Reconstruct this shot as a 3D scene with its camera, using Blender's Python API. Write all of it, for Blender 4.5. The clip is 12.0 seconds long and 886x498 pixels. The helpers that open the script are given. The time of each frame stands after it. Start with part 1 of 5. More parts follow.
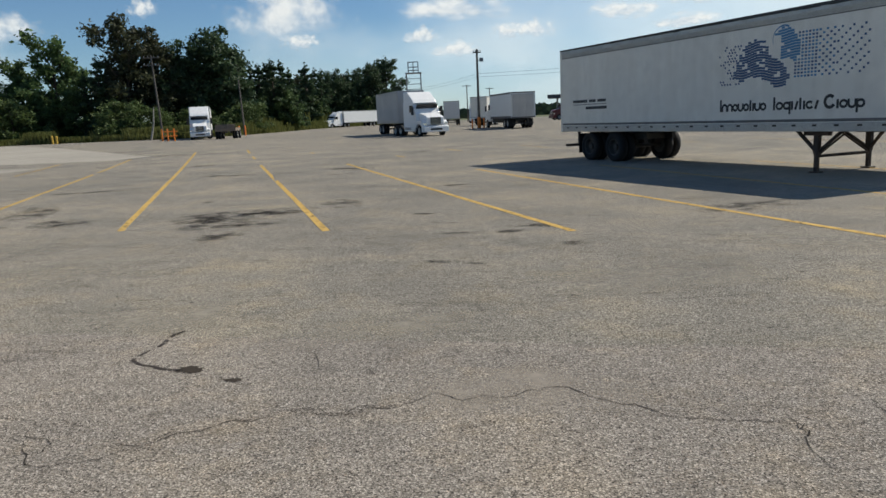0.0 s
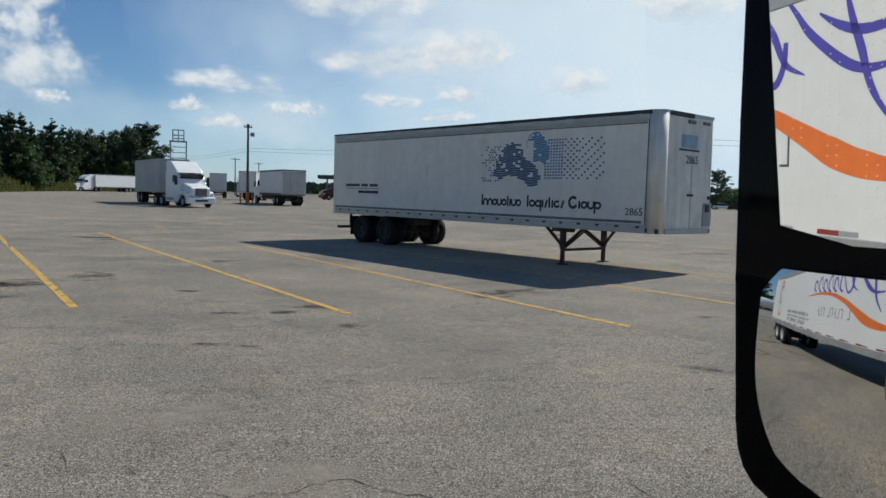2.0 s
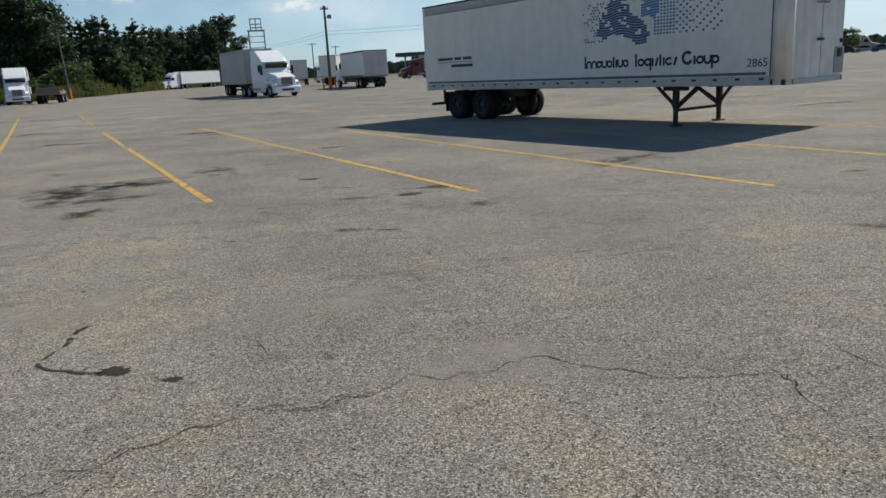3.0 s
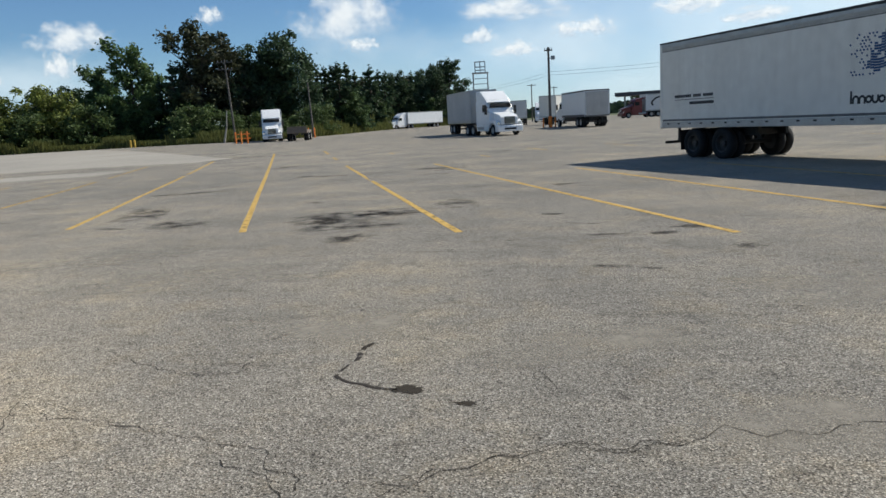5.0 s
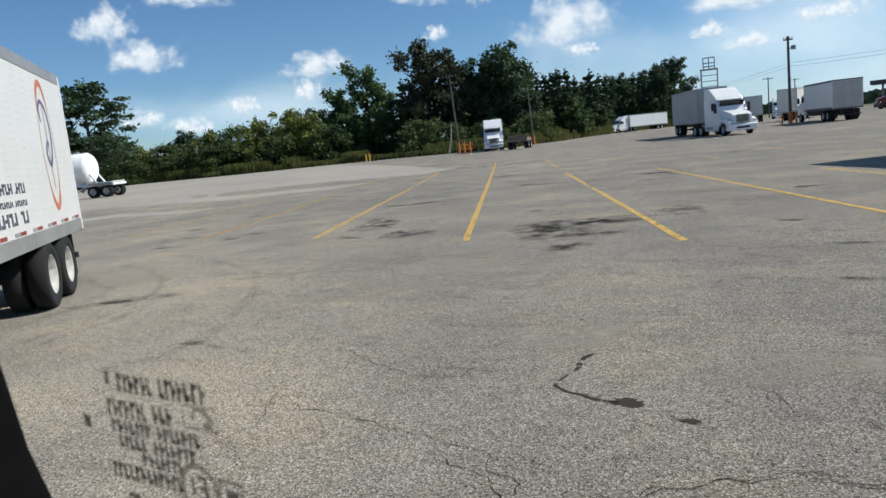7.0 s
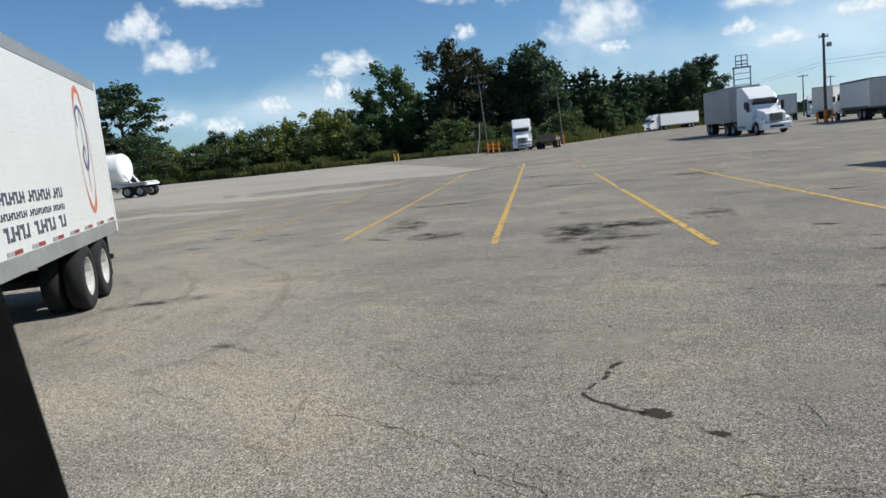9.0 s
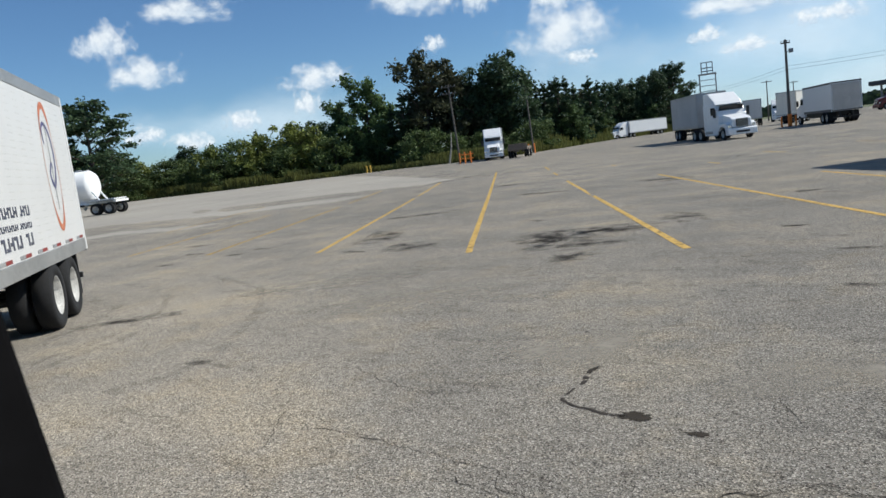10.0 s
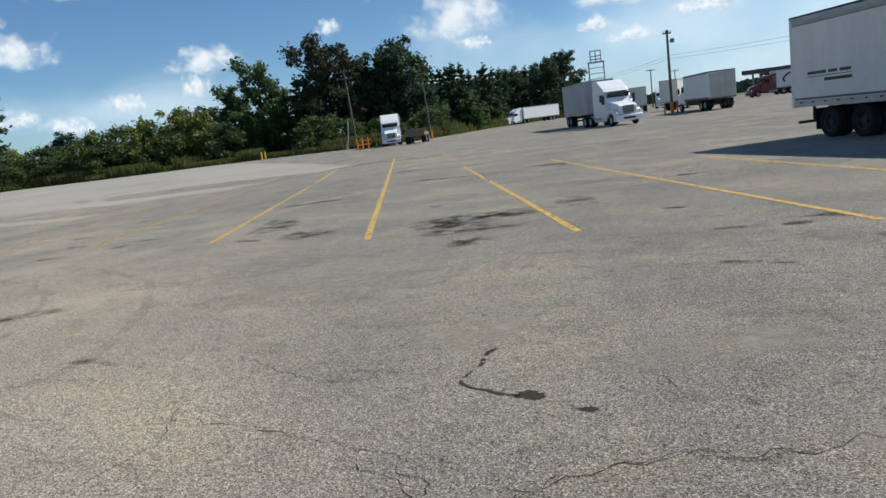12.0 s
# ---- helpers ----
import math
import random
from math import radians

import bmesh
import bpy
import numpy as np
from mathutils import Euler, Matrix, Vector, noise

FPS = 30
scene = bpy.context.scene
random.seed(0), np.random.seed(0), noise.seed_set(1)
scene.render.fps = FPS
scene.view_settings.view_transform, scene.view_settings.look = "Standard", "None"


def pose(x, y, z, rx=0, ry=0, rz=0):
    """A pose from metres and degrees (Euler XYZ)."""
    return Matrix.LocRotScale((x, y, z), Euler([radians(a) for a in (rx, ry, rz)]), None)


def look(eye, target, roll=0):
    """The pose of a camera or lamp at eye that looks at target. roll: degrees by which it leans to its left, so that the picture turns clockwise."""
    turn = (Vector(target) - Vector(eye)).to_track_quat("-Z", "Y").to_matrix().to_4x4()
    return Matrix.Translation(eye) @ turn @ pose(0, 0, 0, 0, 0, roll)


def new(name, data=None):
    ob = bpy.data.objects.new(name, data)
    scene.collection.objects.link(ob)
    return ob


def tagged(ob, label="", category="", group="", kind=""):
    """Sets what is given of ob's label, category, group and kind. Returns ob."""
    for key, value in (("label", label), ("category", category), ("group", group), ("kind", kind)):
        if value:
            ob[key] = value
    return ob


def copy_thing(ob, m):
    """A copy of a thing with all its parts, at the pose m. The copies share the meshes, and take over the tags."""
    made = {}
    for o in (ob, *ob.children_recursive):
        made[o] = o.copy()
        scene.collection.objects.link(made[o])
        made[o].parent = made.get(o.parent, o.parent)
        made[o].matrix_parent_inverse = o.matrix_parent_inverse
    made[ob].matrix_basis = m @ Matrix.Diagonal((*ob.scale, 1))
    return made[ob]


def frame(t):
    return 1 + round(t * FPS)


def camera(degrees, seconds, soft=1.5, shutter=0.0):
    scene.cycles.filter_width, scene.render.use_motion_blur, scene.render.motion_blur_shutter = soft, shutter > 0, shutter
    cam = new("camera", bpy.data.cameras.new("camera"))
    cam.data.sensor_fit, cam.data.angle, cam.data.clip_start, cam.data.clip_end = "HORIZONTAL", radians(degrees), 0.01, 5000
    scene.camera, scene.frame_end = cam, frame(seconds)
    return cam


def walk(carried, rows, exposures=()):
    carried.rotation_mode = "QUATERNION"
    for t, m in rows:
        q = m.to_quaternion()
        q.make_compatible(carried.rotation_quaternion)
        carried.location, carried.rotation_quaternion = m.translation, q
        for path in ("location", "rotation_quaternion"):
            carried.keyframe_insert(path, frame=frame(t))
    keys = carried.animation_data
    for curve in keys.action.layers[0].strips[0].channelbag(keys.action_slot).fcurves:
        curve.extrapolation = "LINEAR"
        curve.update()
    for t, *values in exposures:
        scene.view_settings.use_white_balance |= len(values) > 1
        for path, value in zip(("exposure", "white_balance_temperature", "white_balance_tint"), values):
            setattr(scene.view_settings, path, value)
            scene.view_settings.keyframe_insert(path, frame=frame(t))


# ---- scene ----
cam = camera(62.6, 12.0)
cam.data.dof.use_dof, cam.data.dof.focus_distance, cam.data.dof.aperture_fstop = True, 25.0, 18.0

PATH = [
    (0, (0.525, -0.046, 1.817), (0.124, 1.88, 1.462), -2.6),
    (0.5, (0.511, -0.035, 1.808), (0.116, 1.899, 1.492), -1.4),
    (1, (0.318, -0.02, 1.827), (0.229, 1.974, 1.706), -3.63),
    (1.5, (0.282, 0.0, 1.805), (0.462, 1.986, 1.651), 1.59),
    (2, (0.368, 0.0, 1.862), (0.6, 1.981, 1.716), 1.65),
    (2.5, (-0.136, 0.179, 1.845), (-0.139, 2.143, 1.466), -0.0),
    (2.7, (-0.196, 0.216, 1.843), (-0.164, 2.156, 1.36), -2.4),
    (4.3, (-0.754, 0.346, 1.78), (-1.099, 2.273, 1.369), -2.8),
    (4.5, (-0.815, 0.369, 1.756), (-1.202, 2.29, 1.358), -1.6),
    (5, (-0.889, 0.344, 1.781), (-1.446, 2.234, 1.436), -3.3),
    (5.5, (-0.881, 0.295, 1.751), (-1.73, 2.075, 1.414), -2.4),
    (6, (-0.85, 0.27, 1.79), (-1.901, 1.955, 1.547), -5.0),
    (6.5, (-0.839, 0.28, 1.797), (-1.914, 1.941, 1.506), -5.9),
    (7, (-0.851, 0.269, 1.827), (-1.949, 1.917, 1.547), -5.9),
    (7.5, (-0.88, 0.27, 1.88), (-1.965, 1.928, 1.619), -3.8),
    (7.7, (-0.863, 0.271, 1.879), (-2.02, 1.881, 1.628), -4.6),
    (9.3, (-0.837, 0.253, 1.897), (-1.987, 1.868, 1.625), -6.5),
    (9.5, (-0.84, 0.245, 1.895), (-1.968, 1.878, 1.634), -6.5),
    (10, (-0.846, 0.25, 1.888), (-1.949, 1.899, 1.634), -7.1),
    (10.5, (-0.851, 0.258, 1.875), (-1.891, 1.952, 1.648), -6.1),
    (11, (-0.848, 0.243, 1.885), (-1.875, 1.95, 1.693), -7.9),
    (11.5, (-0.866, 0.229, 1.888), (-1.811, 1.976, 1.653), -5.5),
    (12, (-0.817, 0.247, 1.893), (-1.683, 2.02, 1.568), -7.2),
]
EXPOSURES = [(0, 0.06, 6500, 10), (0.5, 0.07, 6430, 10), (1, -0.06, 6220, 10), (2, -0.09, 6150, 10), (2.7, -0.02, 6280, 10), (4.5, 0.13, 6280, 10), (6, 0.17, 6050, 10), (12, 0.16, 6060, 10)]
walk(cam, [(t, look(eye, aim, lean)) for t, eye, aim, lean in PATH], EXPOSURES)

# ---- world, sun ----
TO_SUN = Vector((0.79, 0.65, 0.98)).normalized()
world = bpy.data.worlds.new("sky")
scene.world = world
world.use_nodes = True
wn = world.node_tree.nodes
wl = world.node_tree.links
wn.clear()
sky = wn.new("ShaderNodeTexSky")
sky.sky_type = "NISHITA"
sky.sun_disc = False
sky.sun_elevation = math.asin(TO_SUN.z)
sky.sun_rotation = math.atan2(TO_SUN.x, TO_SUN.y)
sky.air_density, sky.dust_density, sky.ozone_density = 1.0, 0.25, 3.8
sky.altitude = 600
wb = wn.new("ShaderNodeBackground")
wb.inputs["Strength"].default_value = 0.084
wo = wn.new("ShaderNodeOutputWorld")
tint = wn.new("ShaderNodeMix")
tint.data_type, tint.blend_type = "RGBA", "MULTIPLY"
tint.inputs[0].default_value = 1.0
tint.inputs[7].default_value = (0.84, 0.98, 1.08, 1)
wl.new(sky.outputs[0], tint.inputs[6])
wl.new(tint.outputs[2], wb.inputs[0])
wl.new(wb.outputs[0], wo.inputs[0])
sun = new("sun", bpy.data.lights.new("sun", "SUN"))
sun.data.energy, sun.data.angle, sun.data.color = 5.0, radians(0.55), (1.0, 0.925, 0.815)
sun.matrix_world = look(TO_SUN * 60, (0, 0, 0))


# ---- materials ----
def material(name, colour, rough=0.6, metal=0.0, spread=0.12, scale=6.0, bump=0.0, fine=40.0, random_tint=0.0, spec=0.5):
    """Principled surface with two scales of variation; colour is the base."""
    m = bpy.data.materials.new(name)
    m.use_nodes = True
    n, l = m.node_tree.nodes, m.node_tree.links
    b = n["Principled BSDF"]
    b.inputs["Roughness"].default_value, b.inputs["Metallic"].default_value = rough, metal
    b.inputs["Specular IOR Level"].default_value = spec
    tc = n.new("ShaderNodeTexCoord")
    big, small = n.new("ShaderNodeTexNoise"), n.new("ShaderNodeTexNoise")
    big.inputs["Scale"].default_value, small.inputs["Scale"].default_value = scale, fine
    big.inputs["Detail"].default_value, small.inputs["Detail"].default_value = 5, 3
    l.new(tc.outputs["Object"], big.inputs["Vector"])
    l.new(tc.outputs["Object"], small.inputs["Vector"])
    mix = n.new("ShaderNodeMath")
    mix.operation = "MULTIPLY_ADD"
    mix.inputs[1].default_value = 0.5
    l.new(small.outputs[0], mix.inputs[0])
    half = n.new("ShaderNodeMath")
    half.operation = "MULTIPLY"
    half.inputs[1].default_value = 0.5
    l.new(big.outputs[0], half.inputs[0])
    l.new(half.outputs[0], mix.inputs[2])
    ramp = n.new("ShaderNodeValToRGB")
    lo = [max(0, c * (1 - spread * 1.6)) for c in colour]
    hi = [min(1, c * (1 + spread)) for c in colour]
    ramp.color_ramp.elements[0].position, ramp.color_ramp.elements[1].position = 0.32, 0.68
    ramp.color_ramp.elements[0].color, ramp.color_ramp.elements[1].color = (*lo, 1), (*hi, 1)
    l.new(mix.outputs[0], ramp.inputs[0])
    out = ramp.outputs[0]
    if random_tint:
        info = n.new("ShaderNodeObjectInfo")
        hsv = n.new("ShaderNodeHueSaturation")
        mr = n.new("ShaderNodeMapRange")
        mr.inputs[3].default_value, mr.inputs[4].default_value = 1 - random_tint, 1 + random_tint
        l.new(info.outputs["Random"], mr.inputs[0])
        l.new(mr.outputs[0], hsv.inputs["Value"])
        l.new(out, hsv.inputs["Color"])
        out = hsv.outputs[0]
    l.new(out, b.inputs["Base Color"])
    if bump:
        bp = n.new("ShaderNodeBump")
        bp.inputs["Strength"].default_value, bp.inputs["Distance"].default_value = bump, 0.01
        l.new(mix.outputs[0], bp.inputs["Height"])
        l.new(bp.outputs[0], b.inputs["Normal"])
    return m


def asphalt():
    """Worn, pale asphalt: stone chips, cells of aggregate, dusty patches, dark drips, faint tyre arcs."""
    m = bpy.data.materials.new("worn_asphalt")
    m.use_nodes = True
    n, l = m.node_tree.nodes, m.node_tree.links
    b = n["Principled BSDF"]
    b.inputs["Roughness"].default_value = 0.92
    b.inputs["Diffuse Roughness"].default_value = 0.2
    b.inputs["Specular IOR Level"].default_value = 0.12
    tc = n.new("ShaderNodeTexCoord")

    def noise_at(scale, detail, rough=0.55, stretch=(1, 1, 1)):
        mp = n.new("ShaderNodeMapping")
        mp.inputs["Scale"].default_value = stretch
        t = n.new("ShaderNodeTexNoise")
        t.inputs["Scale"].default_value, t.inputs["Detail"].default_value, t.inputs["Roughness"].default_value = scale, detail, rough
        l.new(tc.outputs["Object"], mp.inputs[0])
        l.new(mp.outputs[0], t.inputs["Vector"])
        return t.outputs[0]

    def ramp(src, stops):
        r = n.new("ShaderNodeValToRGB")
        while len(r.color_ramp.elements) < len(stops):
            r.color_ramp.elements.new(0.5)
        for e, (p, c) in zip(r.color_ramp.elements, stops):
            e.position, e.color = p, (*c, 1)
        l.new(src, r.inputs[0])
        return r.outputs[0]

    def mixed(kind, a, bb, fac=1.0):
        x = n.new("ShaderNodeMix")
        x.data_type, x.blend_type = "RGBA", kind
        x.inputs[0].default_value = fac
        l.new(a, x.inputs[6])
        l.new(bb, x.inputs[7])
        return x.outputs[2]

    chips = n.new("ShaderNodeTexVoronoi")
    chips.inputs["Scale"].default_value = 112
    l.new(tc.outputs["Object"], chips.inputs["Vector"])
    grey = n.new("ShaderNodeSeparateColor")
    l.new(chips.outputs["Color"], grey.inputs[0])
    stone = ramp(grey.outputs[0], [(0.0, (0.055, 0.050, 0.043)), (0.28, (0.245, 0.224, 0.19)), (0.75, (0.355, 0.325, 0.277)), (1.0, (0.66, 0.61, 0.53))])
    gap = ramp(chips.outputs["Distance"], [(0.0, (1, 1, 1)), (0.45, (0.97, 0.97, 0.97)), (0.85, (0.36, 0.36, 0.36))])
    base = mixed("MULTIPLY", stone, gap, 0.8)
    fine = ramp(noise_at(24, 5, 0.7), [(0.3, (0.80, 0.80, 0.80)), (0.7, (1.18, 1.17, 1.15))])
    base = mixed("MULTIPLY", base, fine, 0.8)
    patch = ramp(noise_at(0.42, 5), [(0.30, (0.74, 0.75, 0.77)), (0.52, (1.0, 1.0, 1.0)), (0.70, (1.28, 1.22, 1.10))])
    base = mixed("MULTIPLY", base, patch, 0.8)
    broad = ramp(noise_at(0.06, 3), [(0.35, (0.86, 0.87, 0.88)), (0.65, (1.12, 1.10, 1.07))])
    base = mixed("MULTIPLY", base, broad, 0.8)
    drips = ramp(noise_at(0.55, 6, 0.62, (1.0, 1.5, 1.0)), [(0.24, (0.30, 0.30, 0.31)), (0.345, (1, 1, 1))])
    base = mixed("MULTIPLY", base, drips, 0.75)
    fleck = ramp(noise_at(3.4, 7, 0.72, (1.0, 1.3, 1.0)), [(0.35, (0.66, 0.65, 0.64)), (0.45, (1, 1, 1)), (0.60, (1, 1, 1)), (0.70, (1.12, 1.10, 1.06))])
    base = mixed("MULTIPLY", base, fleck, 0.7)
    scuff = ramp(noise_at(1.5, 8, 0.7, (0.45, 1.9, 1.0)), [(0.33, (0.62, 0.61, 0.60)), (0.42, (1, 1, 1)), (0.58, (1, 1, 1)), (0.70, (1.14, 1.11, 1.05))])
    base = mixed("MULTIPLY", base, scuff, 0.75)
    sand = ramp(noise_at(0.95, 9, 0.74), [(0.50, (1, 1, 1)), (0.66, (1.20, 1.13, 1.00))])
    base = mixed("MULTIPLY", base, sand, 0.8)
    rust = ramp(noise_at(46, 2, 0.5), [(0.60, (1, 1, 1)), (0.74, (1.16, 0.98, 0.82))])
    base = mixed("MULTIPLY", base, rust, 0.7)
    l.new(base, b.inputs["Base Color"])
    bp = n.new("ShaderNodeBump")
    bp.inputs["Strength"].default_value, bp.inputs["Distance"].default_value = 0.5, 0.006
    l.new(chips.outputs["Distance"], bp.inputs["Height"])
    l.new(bp.outputs[0], b.inputs["Normal"])
    return m


def patchy(name, colour, low, high, scale, rough=0.8, detail=6, edge=0.0, most=1.0):
    """A film on the ground that is broken up by noise and lets the surface below show through."""
    m = bpy.data.materials.new(name)
    m.use_nodes = True
    n, l = m.node_tree.nodes, m.node_tree.links
    b = n["Principled BSDF"]
    b.inputs["Base Color"].default_value = (*colour, 1)
    b.inputs["Roughness"].default_value = rough
    b.inputs["Specular IOR Level"].default_value = 0.08
    tc, t, r = n.new("ShaderNodeTexCoord"), n.new("ShaderNodeTexNoise"), n.new("ShaderNodeMapRange")
    t.inputs["Scale"].default_value, t.inputs["Detail"].default_value, t.inputs["Roughness"].default_value = scale, detail, 0.65
    r.inputs[1].default_value, r.inputs[2].default_value, r.inputs[4].default_value = low, high, most
    l.new(tc.outputs["Object"], t.inputs["Vector"])
    l.new(t.outputs[0], r.inputs[0])
    out = r.outputs[0]
    if edge:
        at = n.new("ShaderNodeAttribute")
        at.attribute_name = "rim"
        mu = n.new("ShaderNodeMath")
        mu.operation = "MULTIPLY"
        l.new(at.outputs["Fac"], mu.inputs[0])
        l.new(out, mu.inputs[1])
        out = mu.outputs[0]
    l.new(out, b.inputs["Alpha"])
    return m


def cloud_material(name, seed, low=0.0, high=0.85, most=0.92, grain=1.3, wide=2.1, dim=(0.60, 0.67, 0.75), light=(0.90, 0.90, 0.89), base=1.0):
    m = bpy.data.materials.new(name)
    m.use_nodes = True
    n, l = m.node_tree.nodes, m.node_tree.links
    n.clear()
    tc = n.new("ShaderNodeTexCoord")
    mp = n.new("ShaderNodeMapping")
    mp.inputs["Scale"].default_value = (wide, 1.0, 1.0)
    mp.inputs["Location"].default_value = (seed * 3.7, seed * 1.9, seed)
    t = n.new("ShaderNodeTexNoise")
    t.inputs["Scale"].default_value, t.inputs["Detail"].default_value, t.inputs["Roughness"].default_value = grain, 6, 0.55
    l.new(tc.outputs["Object"], mp.inputs[0])
    l.new(mp.outputs[0], t.inputs["Vector"])
    sep = n.new("ShaderNodeSeparateXYZ")
    l.new(tc.outputs["Object"], sep.inputs[0])
    ln = n.new("ShaderNodeVectorMath")
    ln.operation = "LENGTH"

    def math_node(op, a, b=0.0, c=0.0):
        k = n.new("ShaderNodeMath")
        k.operation = op
        for i, v in enumerate((a, b, c)):
            if isinstance(v, (int, float)):
                k.inputs[i].default_value = v
            else:
                l.new(v, k.inputs[i])
        return k.outputs[0]

    flat = n.new("ShaderNodeCombineXYZ")
    l.new(sep.outputs["X"], flat.inputs[0])
    l.new(math_node("MAXIMUM", sep.outputs["Y"], math_node("MULTIPLY", sep.outputs["Y"], -base)), flat.inputs[1])
    l.new(flat.outputs[0], ln.inputs[0])
    fall = math_node("SUBTRACT", 1.0, ln.outputs["Value"])
    dens = math_node("MULTIPLY_ADD", t.outputs[0], 2.0, -1.12)
    dens = math_node("ADD", dens, math_node("MULTIPLY", fall, 1.15))
    a = n.new("ShaderNodeMapRange")
    a.interpolation_type = "SMOOTHSTEP"
    a.inputs[1].default_value, a.inputs[2].default_value, a.inputs[4].default_value = low, high, most
    l.new(dens, a.inputs[0])
    em, tr, mx, out = n.new("ShaderNodeEmission"), n.new("ShaderNodeBsdfTransparent"), n.new("ShaderNodeMixShader"), n.new("ShaderNodeOutputMaterial")
    # Sunlit tops and greyer undersides are painted into the emission colour.
    shade = n.new("ShaderNodeValToRGB")
    shade.color_ramp.elements[0].position, shade.color_ramp.elements[0].color = 0.30, (*dim, 1)
    shade.color_ramp.elements[1].position, shade.color_ramp.elements[1].color = 0.62, (*light, 1)
    l.new(math_node("MULTIPLY_ADD", sep.outputs["Y"], 0.35, t.outputs[0]), shade.inputs[0])
    l.new(shade.outputs[0], em.inputs[0])
    l.new(a.outputs[0], mx.inputs[0])
    l.new(tr.outputs[0], mx.inputs[1])
    l.new(em.outputs[0], mx.inputs[2])
    l.new(mx.outputs[0], out.inputs[0])
    return m


def leaf_material(name, colour, spread=0.45):
    m = bpy.data.materials.new(name)
    m.use_nodes = True
    n, l = m.node_tree.nodes, m.node_tree.links
    b = n["Principled BSDF"]
    b.inputs["Roughness"].default_value = 0.6
    b.inputs["Specular IOR Level"].default_value = 0.25
    g = n.new("ShaderNodeNewGeometry")
    r = n.new("ShaderNodeValToRGB")
    r.color_ramp.elements[0].color = (*[c * (1 - spread) for c in colour], 1)
    r.color_ramp.elements[1].color = (*[c * (1 + spread) for c in colour], 1)
    l.new(g.outputs["Random Per Island"], r.inputs[0])
    info, hsv, mr = n.new("ShaderNodeObjectInfo"), n.new("ShaderNodeHueSaturation"), n.new("ShaderNodeMapRange")
    mr.inputs[3].default_value, mr.inputs[4].default_value = 0.8, 1.2
    l.new(info.outputs["Random"], mr.inputs[0])
    l.new(mr.outputs[0], hsv.inputs["Value"])
    l.new(r.outputs[0], hsv.inputs["Color"])
    l.new(hsv.outputs[0], b.inputs["Base Color"])
    tl = n.new("ShaderNodeBsdfTranslucent")
    l.new(hsv.outputs[0], tl.inputs["Color"])
    mx = n.new("ShaderNodeMixShader")
    mx.inputs[0].default_value = 0.3
    l.new(b.outputs[0], mx.inputs[1])
    l.new(tl.outputs[0], mx.inputs[2])
    l.new(mx.outputs[0], n["Material Output"].inputs[0])
    return m


ASPHALT = asphalt()
GRASS = material("dry_grass_ground", (0.11, 0.125, 0.045), 0.95, spread=0.5, scale=0.25, bump=0.6, fine=3.0)
YELLOW = patchy("worn_yellow_paint", (0.61, 0.40, 0.12), 0.28, 0.50, 6.0, most=0.90)
FADED = patchy("faded_yellow_paint", (0.60, 0.385, 0.11), 0.32, 0.54, 5.0, most=0.85)
STAIN = patchy("oil_stain", (0.058, 0.052, 0.046), 0.42, 0.62, 1.8, 0.95, 12, 1.0, 0.84)
DAMP = patchy("dark_spill", (0.046, 0.039, 0.031), 0.14, 0.46, 16.0, 0.9, 10, 1.0, 0.88)
TRICKLE = patchy("oil_trickle", (0.05, 0.041, 0.032), 0.30, 0.46, 5.0, 0.5)
DUST = patchy("pale_dust", (0.33, 0.30, 0.25), 0.40, 0.72, 1.6, 0.95, 6, 1.0)
CRACK = patchy("crack_shadow", (0.045, 0.04, 0.034), 0.27, 0.50, 4.0, 0.95)
WHITE = material("white_vehicle_paint", (0.82, 0.82, 0.81), 0.32, spread=0.05, scale=1.2, fine=9)
PANEL = material("dirty_white_panel", (0.77, 0.74, 0.67), 0.5, spread=0.08, scale=0.35, fine=3)


def streak(m, depth, tone):
    """Dirt that has run down a wall: long upright stains laid over the paint."""
    n, l = m.node_tree.nodes, m.node_tree.links
    base = n["Principled BSDF"].inputs["Base Color"]
    tc, mp, t, r, x = (n.new(k) for k in ("ShaderNodeTexCoord", "ShaderNodeMapping", "ShaderNodeTexNoise", "ShaderNodeValToRGB", "ShaderNodeMix"))
    mp.inputs["Scale"].default_value = (3.2, 3.2, 0.22)
    t.inputs["Scale"].default_value, t.inputs["Detail"].default_value, t.inputs["Roughness"].default_value = 1.3, 7, 0.65
    r.color_ramp.elements[0].position, r.color_ramp.elements[0].color = 0.34, (*tone, 1)
    r.color_ramp.elements[1].position, r.color_ramp.elements[1].color = 0.60, (1, 1, 1, 1)
    x.data_type, x.blend_type = "RGBA", "MULTIPLY"
    x.inputs[0].default_value = depth
    l.new(tc.outputs["Object"], mp.inputs[0])
    l.new(mp.outputs[0], t.inputs["Vector"])
    l.new(t.outputs[0], r.inputs[0])
    l.new(base.links[0].from_socket, x.inputs[6])
    l.new(r.outputs[0], x.inputs[7])
    l.new(x.outputs[2], base)


